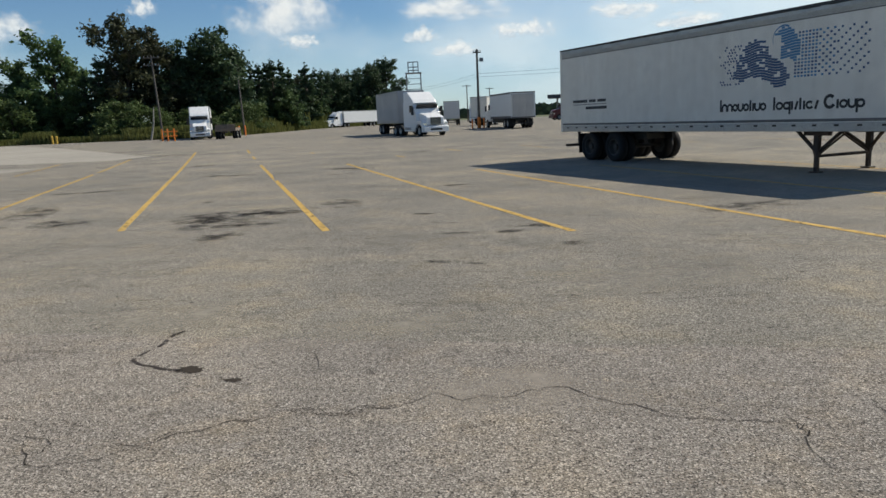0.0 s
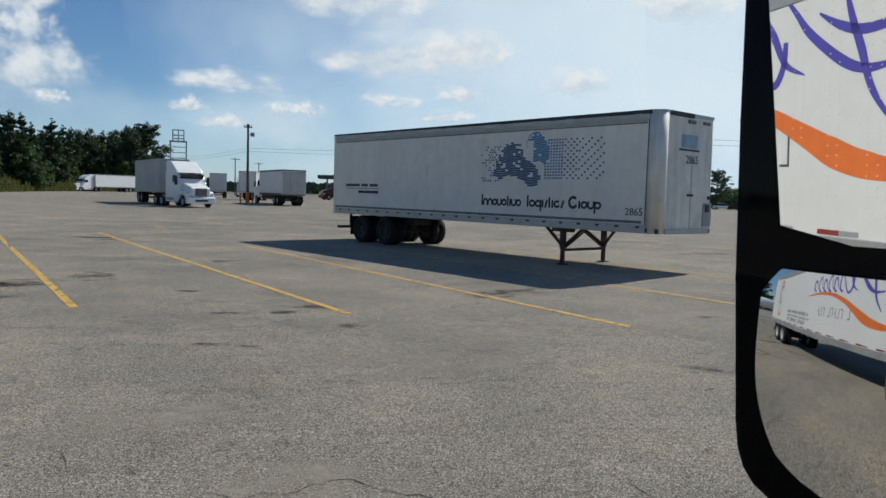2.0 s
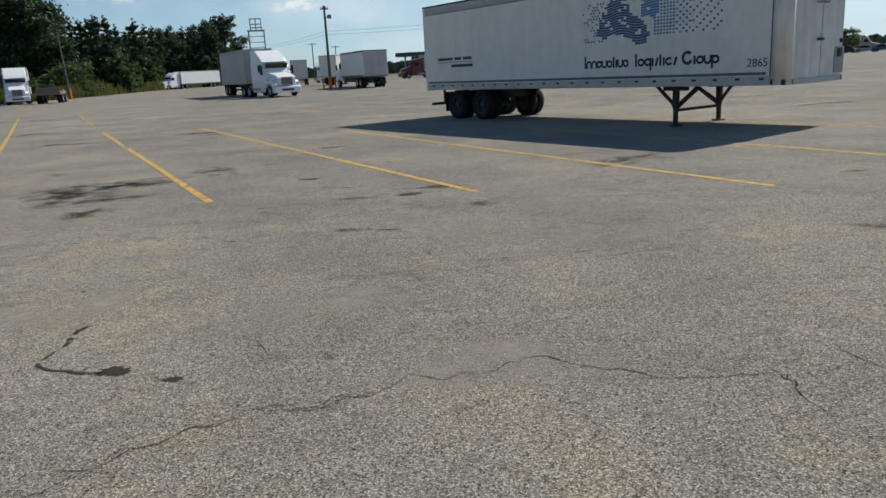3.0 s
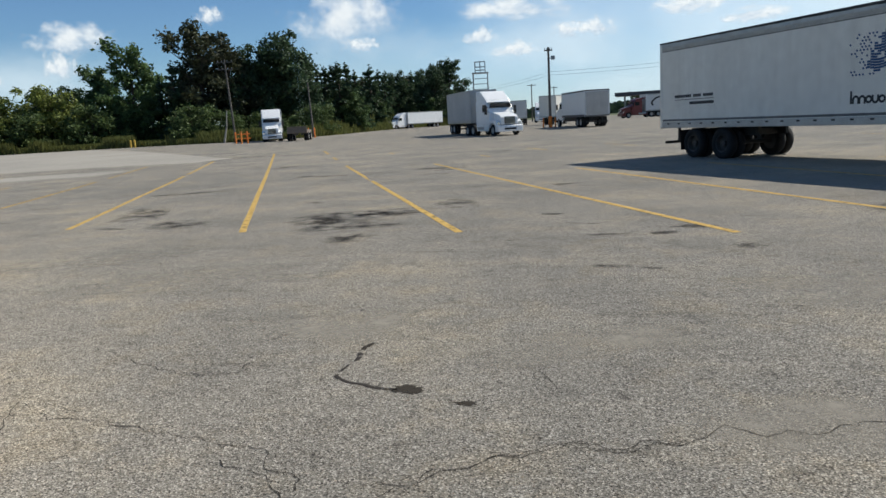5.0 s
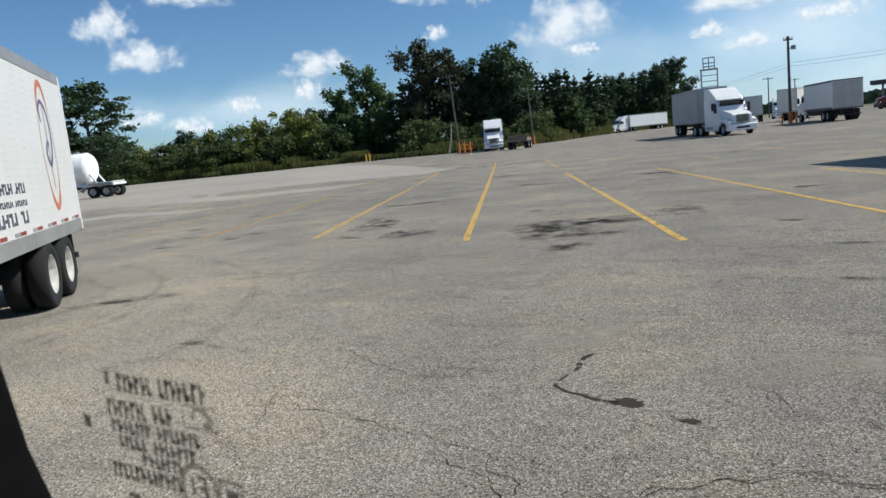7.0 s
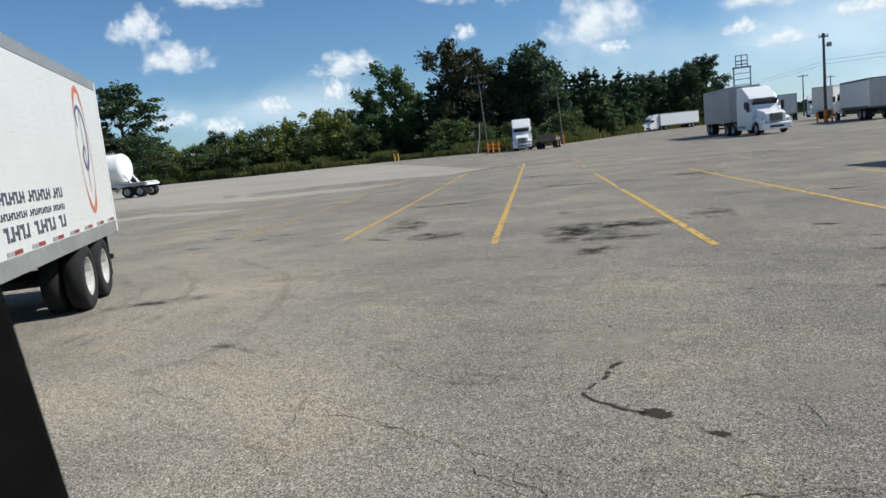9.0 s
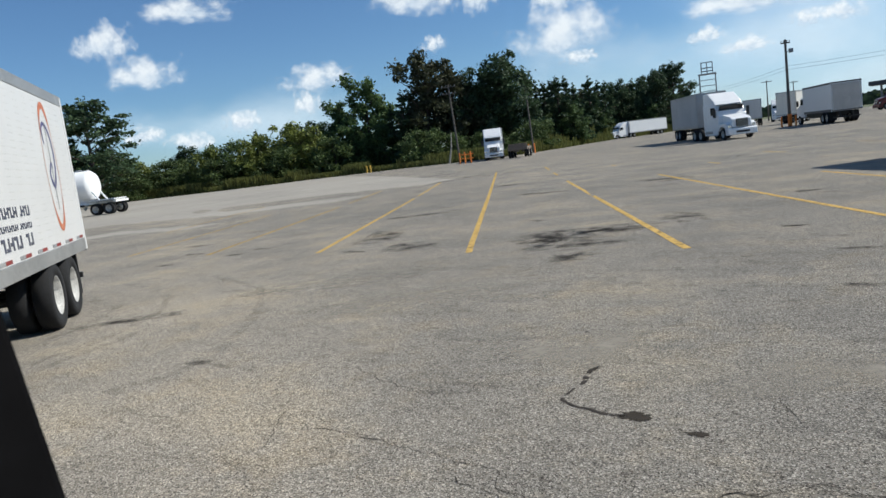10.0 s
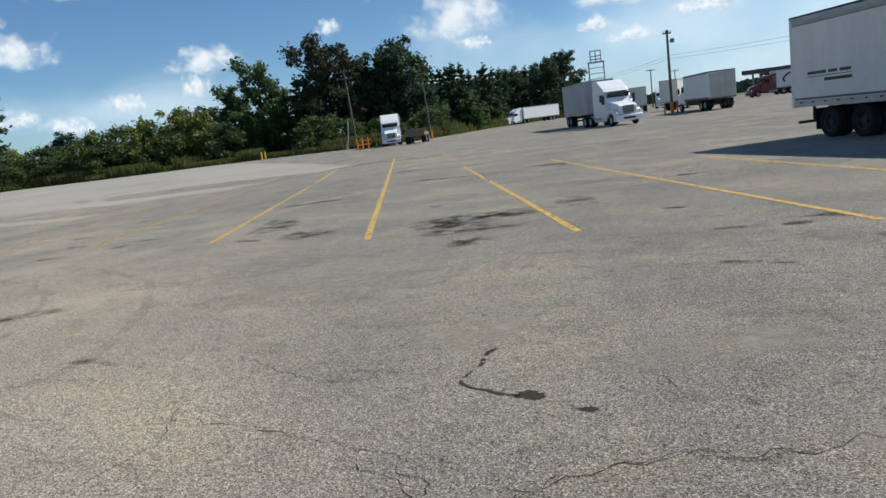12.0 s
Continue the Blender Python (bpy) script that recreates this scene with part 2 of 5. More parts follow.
streak(PANEL, 0.16, (0.58, 0.53, 0.44))
FRONTPANEL = material("stained_front_panel", (0.79, 0.755, 0.68), 0.55, spread=0.12, scale=0.8, fine=3)
streak(FRONTPANEL, 0.38, (0.42, 0.40, 0.35))
CREAM = material("white_painted_panel", (0.62, 0.615, 0.60), 0.4, spread=0.04, scale=0.9, bump=0.02, fine=6)
ALLOY = material("weathered_aluminium", (0.42, 0.42, 0.41), 0.45, 0.6, spread=0.15, scale=2, fine=18)
DARKRAIL = material("dirty_dark_rail", (0.16, 0.155, 0.15), 0.6, 0.2, spread=0.3, scale=3)
GREYBOX = material("grey_box_panel", (0.30, 0.30, 0.30), 0.5, spread=0.12, scale=1, fine=8)
BLACK = material("black_steel", (0.022, 0.021, 0.02), 0.6, spread=0.35, scale=4)
RUST = material("rusty_steel", (0.05, 0.036, 0.028), 0.8, spread=0.4, scale=5, bump=0.2)
RUBBER = material("tyre_rubber", (0.010, 0.010, 0.0105), 0.9, spread=0.3, scale=9, bump=0.1)
# Dark copy of the rim paint: the shade under the dropped trailer, as colour.
DARKRIM = material("shaded_steel_rim", (0.065, 0.06, 0.055), 0.6, 0.1, spread=0.4, scale=8)
RIM = material("white_steel_rim", (0.46, 0.45, 0.42), 0.6, 0.0, spread=0.3, scale=8)
CHROME = material("chrome", (0.75, 0.76, 0.78), 0.15, 1.0, spread=0.05)
SCREEN = material("dark_glass", (0.01, 0.012, 0.014), 0.15, spread=0.1, spec=0.25)
ORANGE = material("orange_paint", (0.75, 0.22, 0.03), 0.6, spread=0.2, scale=5)
POSTYEL = material("yellow_post_paint", (0.62, 0.40, 0.06), 0.6, spread=0.25, scale=5)
REDPAINT = material("dark_red_paint", (0.15, 0.022, 0.02), 0.35, spread=0.15)
REDTAPE = material("red_reflective_tape", (0.24, 0.035, 0.03), 0.4, spread=0.2)
WOODPOLE = material("weathered_pole_wood", (0.12, 0.108, 0.095), 0.9, spread=0.35, scale=3, bump=0.3)
GALV = material("galvanised_steel", (0.26, 0.27, 0.28), 0.5, 0.5, spread=0.2)
BARK = material("bark", (0.085, 0.066, 0.05), 0.95, spread=0.4, scale=3, bump=0.5)
PALEBARK = material("pale_bark", (0.45, 0.42, 0.36), 0.9, spread=0.3, scale=3)
NAVY = material("dark_blue_print", (0.018, 0.065, 0.17), 0.5, spread=0.15)
BLUE = material("blue_print", (0.05, 0.19, 0.36), 0.5, spread=0.15)
INK = material("black_print", (0.018, 0.018, 0.022), 0.5, spread=0.15)
OVALRED = material("faded_red_print", (0.50, 0.16, 0.075), 0.5, spread=0.15)
CURLINK = material("grey_violet_print", (0.085, 0.08, 0.19), 0.5, spread=0.15)
FADEINK = material("grey_blue_print", (0.07, 0.075, 0.105), 0.5, spread=0.2)
PURPLE = material("purple_print", (0.075, 0.06, 0.33), 0.45, spread=0.1)
SWOOSH = material("orange_print", (0.66, 0.15, 0.025), 0.45, spread=0.1)
CABBLACK = material("black_moulded_plastic", (0.003, 0.003, 0.0033), 0.8, spread=0.3, scale=20, bump=0.1, spec=0.06)
PRINT = patchy("black_glass_print", (0.02, 0.02, 0.02), 0.1, 0.9, 160.0)
OLIVE = material("brown_flatbed_paint", (0.20, 0.15, 0.11), 0.7, spread=0.3)
LEAVES = [leaf_material("broad_leaves", (0.082, 0.128, 0.045)), leaf_material("dark_leaves", (0.052, 0.084, 0.040)),
          leaf_material("yellow_green_leaves", (0.165, 0.195, 0.048)), leaf_material("brownish_leaves", (0.070, 0.078, 0.040))]
FARWOOD = leaf_material("distant_foliage", (0.035, 0.055, 0.035), 0.3)
mirror_glass = bpy.data.materials.new("mirror_glass")
mirror_glass.use_nodes = True
mirror_glass.node_tree.nodes["Principled BSDF"].inputs["Metallic"].default_value = 1.0
mirror_glass.node_tree.nodes["Principled BSDF"].inputs["Roughness"].default_value = 0.01
mirror_glass.node_tree.nodes["Principled BSDF"].inputs["Base Color"].default_value = (0.78, 0.78, 0.77, 1)
dim_mirror = mirror_glass.copy()
dim_mirror.name = "tinted_mirror_glass"
dim_mirror.node_tree.nodes["Principled BSDF"].inputs["Base Color"].default_value = (0.56, 0.57, 0.58, 1)
pane_glass = bpy.data.materials.new("door_glass")
pane_glass.use_nodes = True
_n, _l = pane_glass.node_tree.nodes, pane_glass.node_tree.links
_t, _g, _m = _n.new("ShaderNodeBsdfTransparent"), _n.new("ShaderNodeBsdfGlossy"), _n.new("ShaderNodeMixShader")
_t.inputs[0].default_value = (0.97, 0.98, 0.97, 1)
_g.inputs["Roughness"].default_value = 0.02
_m.inputs[0].default_value = 0.006
_l.new(_t.outputs[0], _m.inputs[1])
_l.new(_g.outputs[0], _m.inputs[2])
_l.new(_m.outputs[0], _n["Material Output"].inputs[0])


# ---- building helpers ----
def thing(name, m, label, category, group="", kind=""):
    ob = new(name)
    ob.empty_display_size = 0.3
    ob.matrix_world = m
    return tagged(ob, label, category, group, kind)


def mesh_of(name, bm, mat, smooth=False):
    me = bpy.data.meshes.new(name)
    bm.to_mesh(me)
    bm.free()
    if smooth:
        for p in me.polygons:
            p.use_smooth = True
    me.materials.append(mat)
    return me


def part(name, bm, mat, parent, label="", smooth=False):
    ob = new(name, mesh_of(name, bm, mat, smooth))
    ob.parent = parent
    return tagged(ob, label)


def share(name, me, parent, m, label=""):
    """One more part on a mesh that is there already."""
    ob = new(name, me)
    ob.parent = parent
    ob.matrix_local = m
    return tagged(ob, label)


def box(bm, c, s, bevel=0.0, rot=None):
    m = Matrix.Translation(c) @ (rot or Matrix()) @ Matrix.Diagonal((*s, 1))
    got = bmesh.ops.create_cube(bm, size=1, matrix=m)
    if bevel:
        edges = list({e for v in got["verts"] for e in v.link_edges})
        bmesh.ops.bevel(bm, geom=edges, offset=bevel, segments=2, profile=0.6, affect="EDGES")
    return bm


def boxes(*items):
    bm = bmesh.new()
    for it in items:
        box(bm, *it)
    return bm


def rod(bm, a, b, r, r2=None, seg=8):
    a, b = Vector(a), Vector(b)
    d = b - a
    m = Matrix.Translation((a + b) / 2) @ d.to_track_quat("Z", "Y").to_matrix().to_4x4()
    bmesh.ops.create_cone(bm, cap_ends=True, segments=seg, radius1=r, radius2=r if r2 is None else r2, depth=d.length, matrix=m)
    return bm


def profile(bm, pts, y0, y1, bevel=0.0):
    """A side outline of (x, z) pairs, extruded from y0 to y1."""
    a = [bm.verts.new((x, y0, z)) for x, z in pts]
    f = bm.faces.new(a)
    got = bmesh.ops.extrude_face_region(bm, geom=[f])
    moved = [v for v in got["geom"] if isinstance(v, bmesh.types.BMVert)]
    bmesh.ops.translate(bm, verts=moved, vec=(0, y1 - y0, 0))
    bmesh.ops.recalc_face_normals(bm, faces=bm.faces[:])
    if bevel:
        bmesh.ops.bevel(bm, geom=list({e for v in a + moved for e in v.link_edges}), offset=bevel, segments=2, profile=0.6, affect="EDGES")
    return bm


def lathe(bm, rings, seg=24, closed=False):
    """Rings of (radius, y) about the y axis."""
    rows = []
    for r, y in rings:
        rows.append([bm.verts.new((r * math.cos(2 * math.pi * i / seg), y, r * math.sin(2 * math.pi * i / seg))) for i in range(seg)])
    for a, b in zip(rows, rows[1:]):
        for i in range(seg):
            bm.faces.new((a[i], a[(i + 1) % seg], b[(i + 1) % seg], b[i]))
    if closed:
        for i in range(seg):
            bm.faces.new((rows[-1][i], rows[-1][(i + 1) % seg], rows[0][(i + 1) % seg], rows[0][i]))
    else:
        bm.faces.new(rows[0])
        bm.faces.new(rows[-1])
    bmesh.ops.recalc_face_normals(bm, faces=bm.faces[:])
    return bm


def ground_z(x, y):
    d = math.hypot(x, y)
    s = min(1.0, max(0.0, (d - 30) / 65))
    return 0.45 * s * s * (3 - 2 * s)


def stand(x, y, rz=0.0, dz=0.0):
    return pose(x, y, ground_z(x, y) + dz, 0, 0, rz)


# ---- ground, pavement, markings ----
EDGE = [(-180, 150), (-75, 150), (-58, 160), (-50, 136), (-42, 132), (-36, 124), (-31, 113), (-27, 117), (-24, 138), (-20, 190), (-15, 230),
        (-12, 270), (10, 270), (30, 215), (60, 215), (180, 150)]


def edge_radius(deg):
    for (a, r), (b, q) in zip(EDGE, EDGE[1:]):
        if a <= deg <= b:
            return r + (q - r) * (deg - a) / (b - a)
    return 150


def polar_sheet(name, mat, radii, dz, wobble=0.0):
    verts, faces = [(0, 0, ground_z(0, 0) + dz)], []
    seg = 180
    for k, fn in enumerate(radii):
        for i in range(seg):
            deg = -180 + 360 * i / seg
            r = fn(deg)
            if wobble and k == len(radii) - 1:
                r += wobble * noise.noise((deg * 0.31, 0, 3))
            x, y = r * math.sin(radians(deg)), r * math.cos(radians(deg))
            verts.append((x, y, ground_z(x, y) + dz))
    for i in range(seg):
        faces.append((0, 1 + (i + 1) % seg, 1 + i))
    for k in range(len(radii) - 1):
        o, q = 1 + k * seg, 1 + (k + 1) * seg
        for i in range(seg):
            j = (i + 1) % seg
            faces.append((o + i, o + j, q + j, q + i))
    me = bpy.data.meshes.new(name)
    me.from_pydata(verts, [], faces)
    me.materials.append(mat)
    bm = bmesh.new()
    bm.from_mesh(me)
    bmesh.ops.recalc_face_normals(bm, faces=bm.faces[:])
    if sum(f.normal.z for f in bm.faces) < 0:
        bmesh.ops.reverse_faces(bm, faces=bm.faces[:])
    bm.to_mesh(me)
    bm.free()
    return new(name, me)


tagged(polar_sheet("ground", GRASS, [lambda d, r=r: r for r in (30, 45, 60, 80, 100, 140, 200, 300, 600, 1200, 3000)], -0.10), "dry grassy ground beyond the paved lot", "ground", kind="structure")
tagged(polar_sheet("pavement", ASPHALT, [lambda d, k=k: k * edge_radius(d) for k in (0.08, 0.15, 0.25, 0.33, 0.42, 0.5, 0.6, 0.72, 0.86, 1.0)], 0.0, 3.0), "pale worn asphalt truck lot with cracks and stains", "pavement", kind="structure")

SLAB = material("pale_concrete_apron", (0.345, 0.312, 0.258), 0.9, spread=0.16, scale=0.12, bump=0.05, fine=2.5)
bm = bmesh.new()
grid = {}
for i in range(60):
    for j in range(56):
        x, y = -28.4 - 2.0 * i - max(0.0, 2.0 * j - 44) * 1.1 + (0.35 * noise.noise((0, j * 0.8, 7)) if i == 0 else 0), 2.0 * j
        if math.hypot(x, y) < edge_radius(math.degrees(math.atan2(x, y))) - 2.5:
            grid[i, j] = bm.verts.new((x, y, ground_z(x, y) + 0.003))
for (i, j), v in grid.items():
    if (i + 1, j) in grid and (i + 1, j + 1) in grid and (i, j + 1) in grid:
        bm.faces.new((v, grid[i, j + 1], grid[i + 1, j + 1], grid[i + 1, j]))
bmesh.ops.delete(bm, geom=[v for v in bm.verts if not v.link_faces], context="VERTS")
bmesh.ops.recalc_face_normals(bm, faces=bm.faces[:])
tagged(new("concrete_apron", mesh_of("concrete_apron", bm, SLAB)), "paler concrete apron beside the asphalt lot", "pavement", kind="structure")

ALONG = Vector((-0.53, 1.0, 0)).normalized()


def strip(name, mat, p0, length, width, dz, label, rag=0.0, direction=None):
    """A painted line lying on the pavement, from p0 along the stalls, with slightly ragged edges."""
    d = direction or ALONG
    side = Vector((d.y, -d.x, 0))
    bm = bmesh.new()
    rows = []
    steps = max(2, int(length / 0.8))
    for i in range(steps + 1):
        c = Vector((*p0, 0)) + d * (length * i / steps)
        a, b = (width / 2 * (1 + rag * noise.noise((i * 1.7, s, p0[0]))) for s in (0.0, 5.0))
        row = []
        for q in (c - side * a, c + side * b):
            row.append(bm.verts.new((q.x, q.y, ground_z(q.x, q.y) + dz)))
        rows.append(row)
    for a, b in zip(rows, rows[1:]):
        bm.faces.new((a[0], a[1], b[1], b[0]))
    return tagged(new(name, mesh_of(name, bm, mat)), label, "parking line", kind="structure")


for x0, y0, length, mat in ((-25.4, 14.2, 20, FADED), (-21.2, 13.4, 16, FADED), (-17.0, 13.0, 28, FADED), (-12.6, 12.6, 32, YELLOW), (-8.07, 11.9, 41, YELLOW), (-3.91, 11.58, 42, YELLOW),
                            (0.24, 11.24, 38, YELLOW), (4.4, 10.3, 36, YELLOW), (8.25, 11.1, 34, YELLOW), (12.4, 12.2, 34, FADED), (16.6, 18.2, 30, FADED), (20.8, 18.0, 28, FADED), (25.0, 18.0, 26, FADED)):
    strip("parking_line", mat, (x0, y0), length, 0.13, 0.006, "worn yellow painted stall line on the asphalt" if mat is YELLOW else "faded yellow stall line, mostly rubbed away", 0.25)


def blot(name, mat, x, y, rx, ry, rz, label, dz=0.003, rag=0.45, seg=28):
    """A flat mark on the pavement, ragged outside and thinning out to its rim."""
    bm = bmesh.new()
    lay = bm.verts.layers.float.new("rim")
    c = bm.verts.new((x, y, ground_z(x, y) + dz))
    c[lay] = 1.0
    rows = []
    for k, f in ((0.82, 1.0), (1.0, 0.0)) if mat is DAMP else ((0.55, 0.8), (1.0, 0.0)):
        row = []
        for i in range(seg):
            a = 2 * math.pi * i / seg
            q = 1 + rag * (noise.noise((math.cos(a) * 1.6 + x, math.sin(a) * 1.6 + y, 1)) + 0.7 * noise.noise((math.cos(a) * 4.1 + y, math.sin(a) * 4.1 + x, 3)))
            px, py = k * rx * q * math.cos(a), k * ry * q * math.sin(a)
            wx, wy = x + px * math.cos(rz) - py * math.sin(rz), y + px * math.sin(rz) + py * math.cos(rz)
            v = bm.verts.new((wx, wy, ground_z(wx, wy) + dz))
            v[lay] = f
            row.append(v)
        rows.append(row)
    for i in range(seg):
        j = (i + 1) % seg
        bm.faces.new((c, rows[0][i], rows[0][j]))
        bm.faces.new((rows[0][i], rows[1][i], rows[1][j], rows[0][j]))
    return tagged(new(name, mesh_of(name, bm, mat)), label, "stain", kind="structure")


def crack(pts, width, name="pavement_crack", mat=None, wander=0.06, step=0.12, dz=0.004):
    bm = bmesh.new()
    line = []
    for (ax, ay), (bx, by) in zip(pts, pts[1:]):
        n = max(2, int(math.hypot(bx - ax, by - ay) / step))
        for i in range(n):
            f = i / n
            q = Vector((ax + (bx - ax) * f, ay + (by - ay) * f, 0))
            q.x += wander * (noise.noise((q.x * 5, q.y * 5, 2)) + 0.35 * noise.noise((q.x * 19, q.y * 19, 2)))
            q.y += wander * (noise.noise((q.x * 5, q.y * 5, 9)) + 0.35 * noise.noise((q.x * 19, q.y * 19, 9)))
            line.append(q)
    rows = []
    for i, q in enumerate(line):
        d = (line[min(i + 1, len(line) - 1)] - line[max(i - 1, 0)]).normalized()
        s = Vector((d.y, -d.x, 0)) * width * (0.35 + 0.9 * abs(noise.noise((q.x * 4, q.y * 4, 5))))
        rows.append([bm.verts.new((*(q + k * s).xy, ground_z(q.x, q.y) + dz)) for k in (-1, 1)])
    for a, b in zip(rows, rows[1:]):
        bm.faces.new((a[0], a[1], b[1], b[0]))
    return tagged(new(name, mesh_of(name, bm, mat or CRACK)), "thin wandering crack in the asphalt", "crack", kind="structure")


SPILL = "dark oil spill soaked into the asphalt"
blot("oil_stain", DAMP, -2.50, 4.785, 0.125, 0.095, -0.2, SPILL, 0.004, 0.55, 40)
blot("oil_stain", DAMP, -2.05, 4.60, 0.065, 0.045, 0.1, SPILL, 0.004, 0.6, 36)
blot("oil_stain", DAMP, -3.15, 5.66, 0.035, 0.10, -0.15, SPILL, 0.004, 0.7, 36)
crack([(-2.58, 4.77), (-2.70, 4.79), (-2.84, 4.83), (-2.99, 4.88), (-3.10, 4.96), (-3.13, 5.06)], 0.034, "oil_trickle", TRICKLE, 0.04, 0.05)
crack([(-3.14, 5.10), (-3.12, 5.26)], 0.024, "oil_trickle", TRICKLE, 0.05, 0.03)
crack([(-3.11, 5.30), (-3.13, 5.42)], 0.026, "oil_trickle", TRICKLE, 0.05, 0.03)
crack([(-3.13, 5.47), (-3.15, 5.56)], 0.028, "oil_trickle", TRICKLE, 0.05, 0.03)
for x, y, rx, ry, rz, mat in ((-6.7, 13.0, 0.9, 0.9, 0.5, STAIN), (-6.0, 14.4, 0.9, 0.7, 0.2, STAIN), (-6.6, 14.0, 0.9, 0.8, 0, STAIN), (-5.6, 11.1, 0.5, 0.45, 0, STAIN), (-6.2, 12.4, 0.9, 0.6, 0.2, STAIN), (-7.2, 13.6, 0.8, 1.2, 0.2, STAIN), (-5.0, 15.6, 0.5, 1.0, 0.5, STAIN), (-12.6, 15.0, 0.7, 1.5, 0.5, STAIN), (-10.1, 12.9, 0.7, 0.8, 0.8, STAIN), (-10.6, 13.4, 0.5, 0.4, 0.8, STAIN),
                              (-1.4, 11.2, 0.5, 0.13, 0.1, STAIN), (-0.4, 11.9, 0.5, 0.2, 0, STAIN), (-1.35, 8.9, 0.35, 0.12, 0, STAIN), (-0.9, 8.8, 0.2, 0.06, 0, STAIN), (3.2, 13.8, 1.2, 0.5, 0.6, STAIN),
                              (-13.0, 25.5, 1.6, 0.4, 0, STAIN), (-8.5, 27.5, 2.2, 0.5, 0.1, STAIN), (-4.5, 31, 2.0, 0.6, 0.2, STAIN), (-23.5, 17.5, 1.2, 0.3, 0.5, STAIN), (-20, 15.0, 0.8, 0.25, 0.4, STAIN),
                              (-28, 25, 1.0, 0.4, 0.2, STAIN), (-18, 38, 2.4, 0.5, 0, STAIN), (-9, 45, 3, 0.6, 0, STAIN), (-35, 40, 3, 0.7, 0.3, STAIN), (8.5, 24, 1.8, 0.5, 0.4, STAIN), (13, 25.5, 2.4, 0.4, 0.2, STAIN),
                              (4.8, 7.5, 0.8, 0.2, -0.4, STAIN), (-10.9, 6.7, 0.8, 0.3, 0.6, STAIN), (-7.2, 5.2, 0.6, 0.12, 0.4, STAIN), (-15, 20, 1.3, 0.4, 0.5, STAIN)):
    blot("oil_stain", mat, x, y, rx, ry, rz, "old dark oil stain on the asphalt")
rng = random.Random(33)
for _ in range(80):
    x, y = rng.uniform(-34, 22), rng.uniform(9, 46)
    if not (-2 < x < 14 and 15 < y < 31):
        k = 0.5 + y / 30
        blot("oil_stain", STAIN, x, y, k * rng.uniform(0.25, 0.7), k * rng.uniform(0.12, 0.35), rng.uniform(-0.5, 0.6), "small dark oil stain on the asphalt", 0.003, 0.6, 14)
for _ in range(70):
    x, y = rng.uniform(-9, 7), rng.uniform(5.5, 13)
    blot("oil_stain", STAIN, x, y, rng.uniform(0.03, 0.10), rng.uniform(0.015, 0.04), rng.uniform(-0.5, 0.6), "small dark oil stain on the asphalt", 0.003, 0.9, 20)
for x, y, rx, ry, rz in ((-3.6, 6.2, 1.3, 0.6, 0.2), (-1.5, 5.9, 1.5, 0.5, 0.4), (1.2, 8.0, 1.6, 0.8, 0.1), (-6.5, 8.0, 2.0, 0.9, 0.3), (3.8, 10.0, 1.8, 0.6, -0.2), (-9.2, 9.0, 1.8, 0.7, 0.6), (0.0, 4.6, 1.2, 0.5, 0), (-30, 42, 9, 2.0, 0.6), (-42, 48, 12, 2.5, 0.6)):
    blot("dust_patch", DUST, x, y, rx, ry, rz, "pale sandy dust lying on the asphalt", 0.002)
for pts in ([(-5.6, 5.4), (-4.83, 5.04), (-4.4, 4.9), (-3.95, 4.88), (-3.9, 5.36), (-3.5, 5.6)], [(-4.9, 4.0), (-4.45, 4.0), (-3.65, 3.88), (-3.1, 3.77), (-2.93, 3.62), (-2.77, 3.53), (-2.6, 3.36)], [(-3.2, 3.6), (-2.94, 3.54), (-2.65, 3.29), (-2.46, 3.24), (-2.07, 3.43)],
            [(-2.05, 3.6), (-1.85, 3.76), (-1.38, 4.06), (-1.22, 4.04), (-0.8, 4.18), (-0.5, 4.42), (-0.09, 4.47), (0.36, 4.68), (0.55, 4.46), (0.75, 4.4), (1.05, 4.21), (1.64, 4.19), (1.7, 4.0)], [(1.62, 4.35), (1.68, 4.1), (1.67, 3.82), (1.79, 3.63)], [(2.2, 4.6), (2.25, 4.37), (2.34, 4.02)],
            [(-5.1, 4.21), (-4.5, 4.08)], [(-2.3, 3.5), (-2.04, 3.58), (-1.82, 3.76), (-1.46, 4.06), (-0.79, 4.2)], [(-1.74, 5.3), (-1.56, 5.1), (-1.5, 4.9)], [(-7.63, 4.27), (-7.26, 4.55), (-6.6, 4.7)], [(-3.01, 7.17), (-2.85, 7.41)], [(-1.73, 5.2), (-1.6, 5.02)]):
    crack(pts, 0.0055, wander=0.10, step=0.04)
for pts, w in (([(-0.61, 10.26), (-2.17, 9.62)], 0.006),
               ([(5.2, 8.6), (5.9, 8.0), (6.6, 7.6)], 0.014), ([(3.9, 6.4), (4.6, 5.9)], 0.008),
               ([(-12, 10.2), (-10.4, 10.0), (-8.6, 10.6), (-6, 10.0)], 0.008), ([(-2.3, 7.0), (-0.7, 7.3), (1.0, 7.0), (2.6, 7.4)], 0.005), ([(-5.2, 4.2), (-4.8, 3.6), (-4.9, 2.9)], 0.006),
               ([(-40, 27), (-28, 30), (-18, 31), (-8, 32.5), (4, 33)], 0.03), ([(-32, 20), (-22, 20.6), (-14, 22)], 0.02), ([(6, 24), (14, 25), (24, 25)], 0.025), ([(-50, 45), (-30, 50), (-8, 52)], 0.05)):
    crack(pts, w)
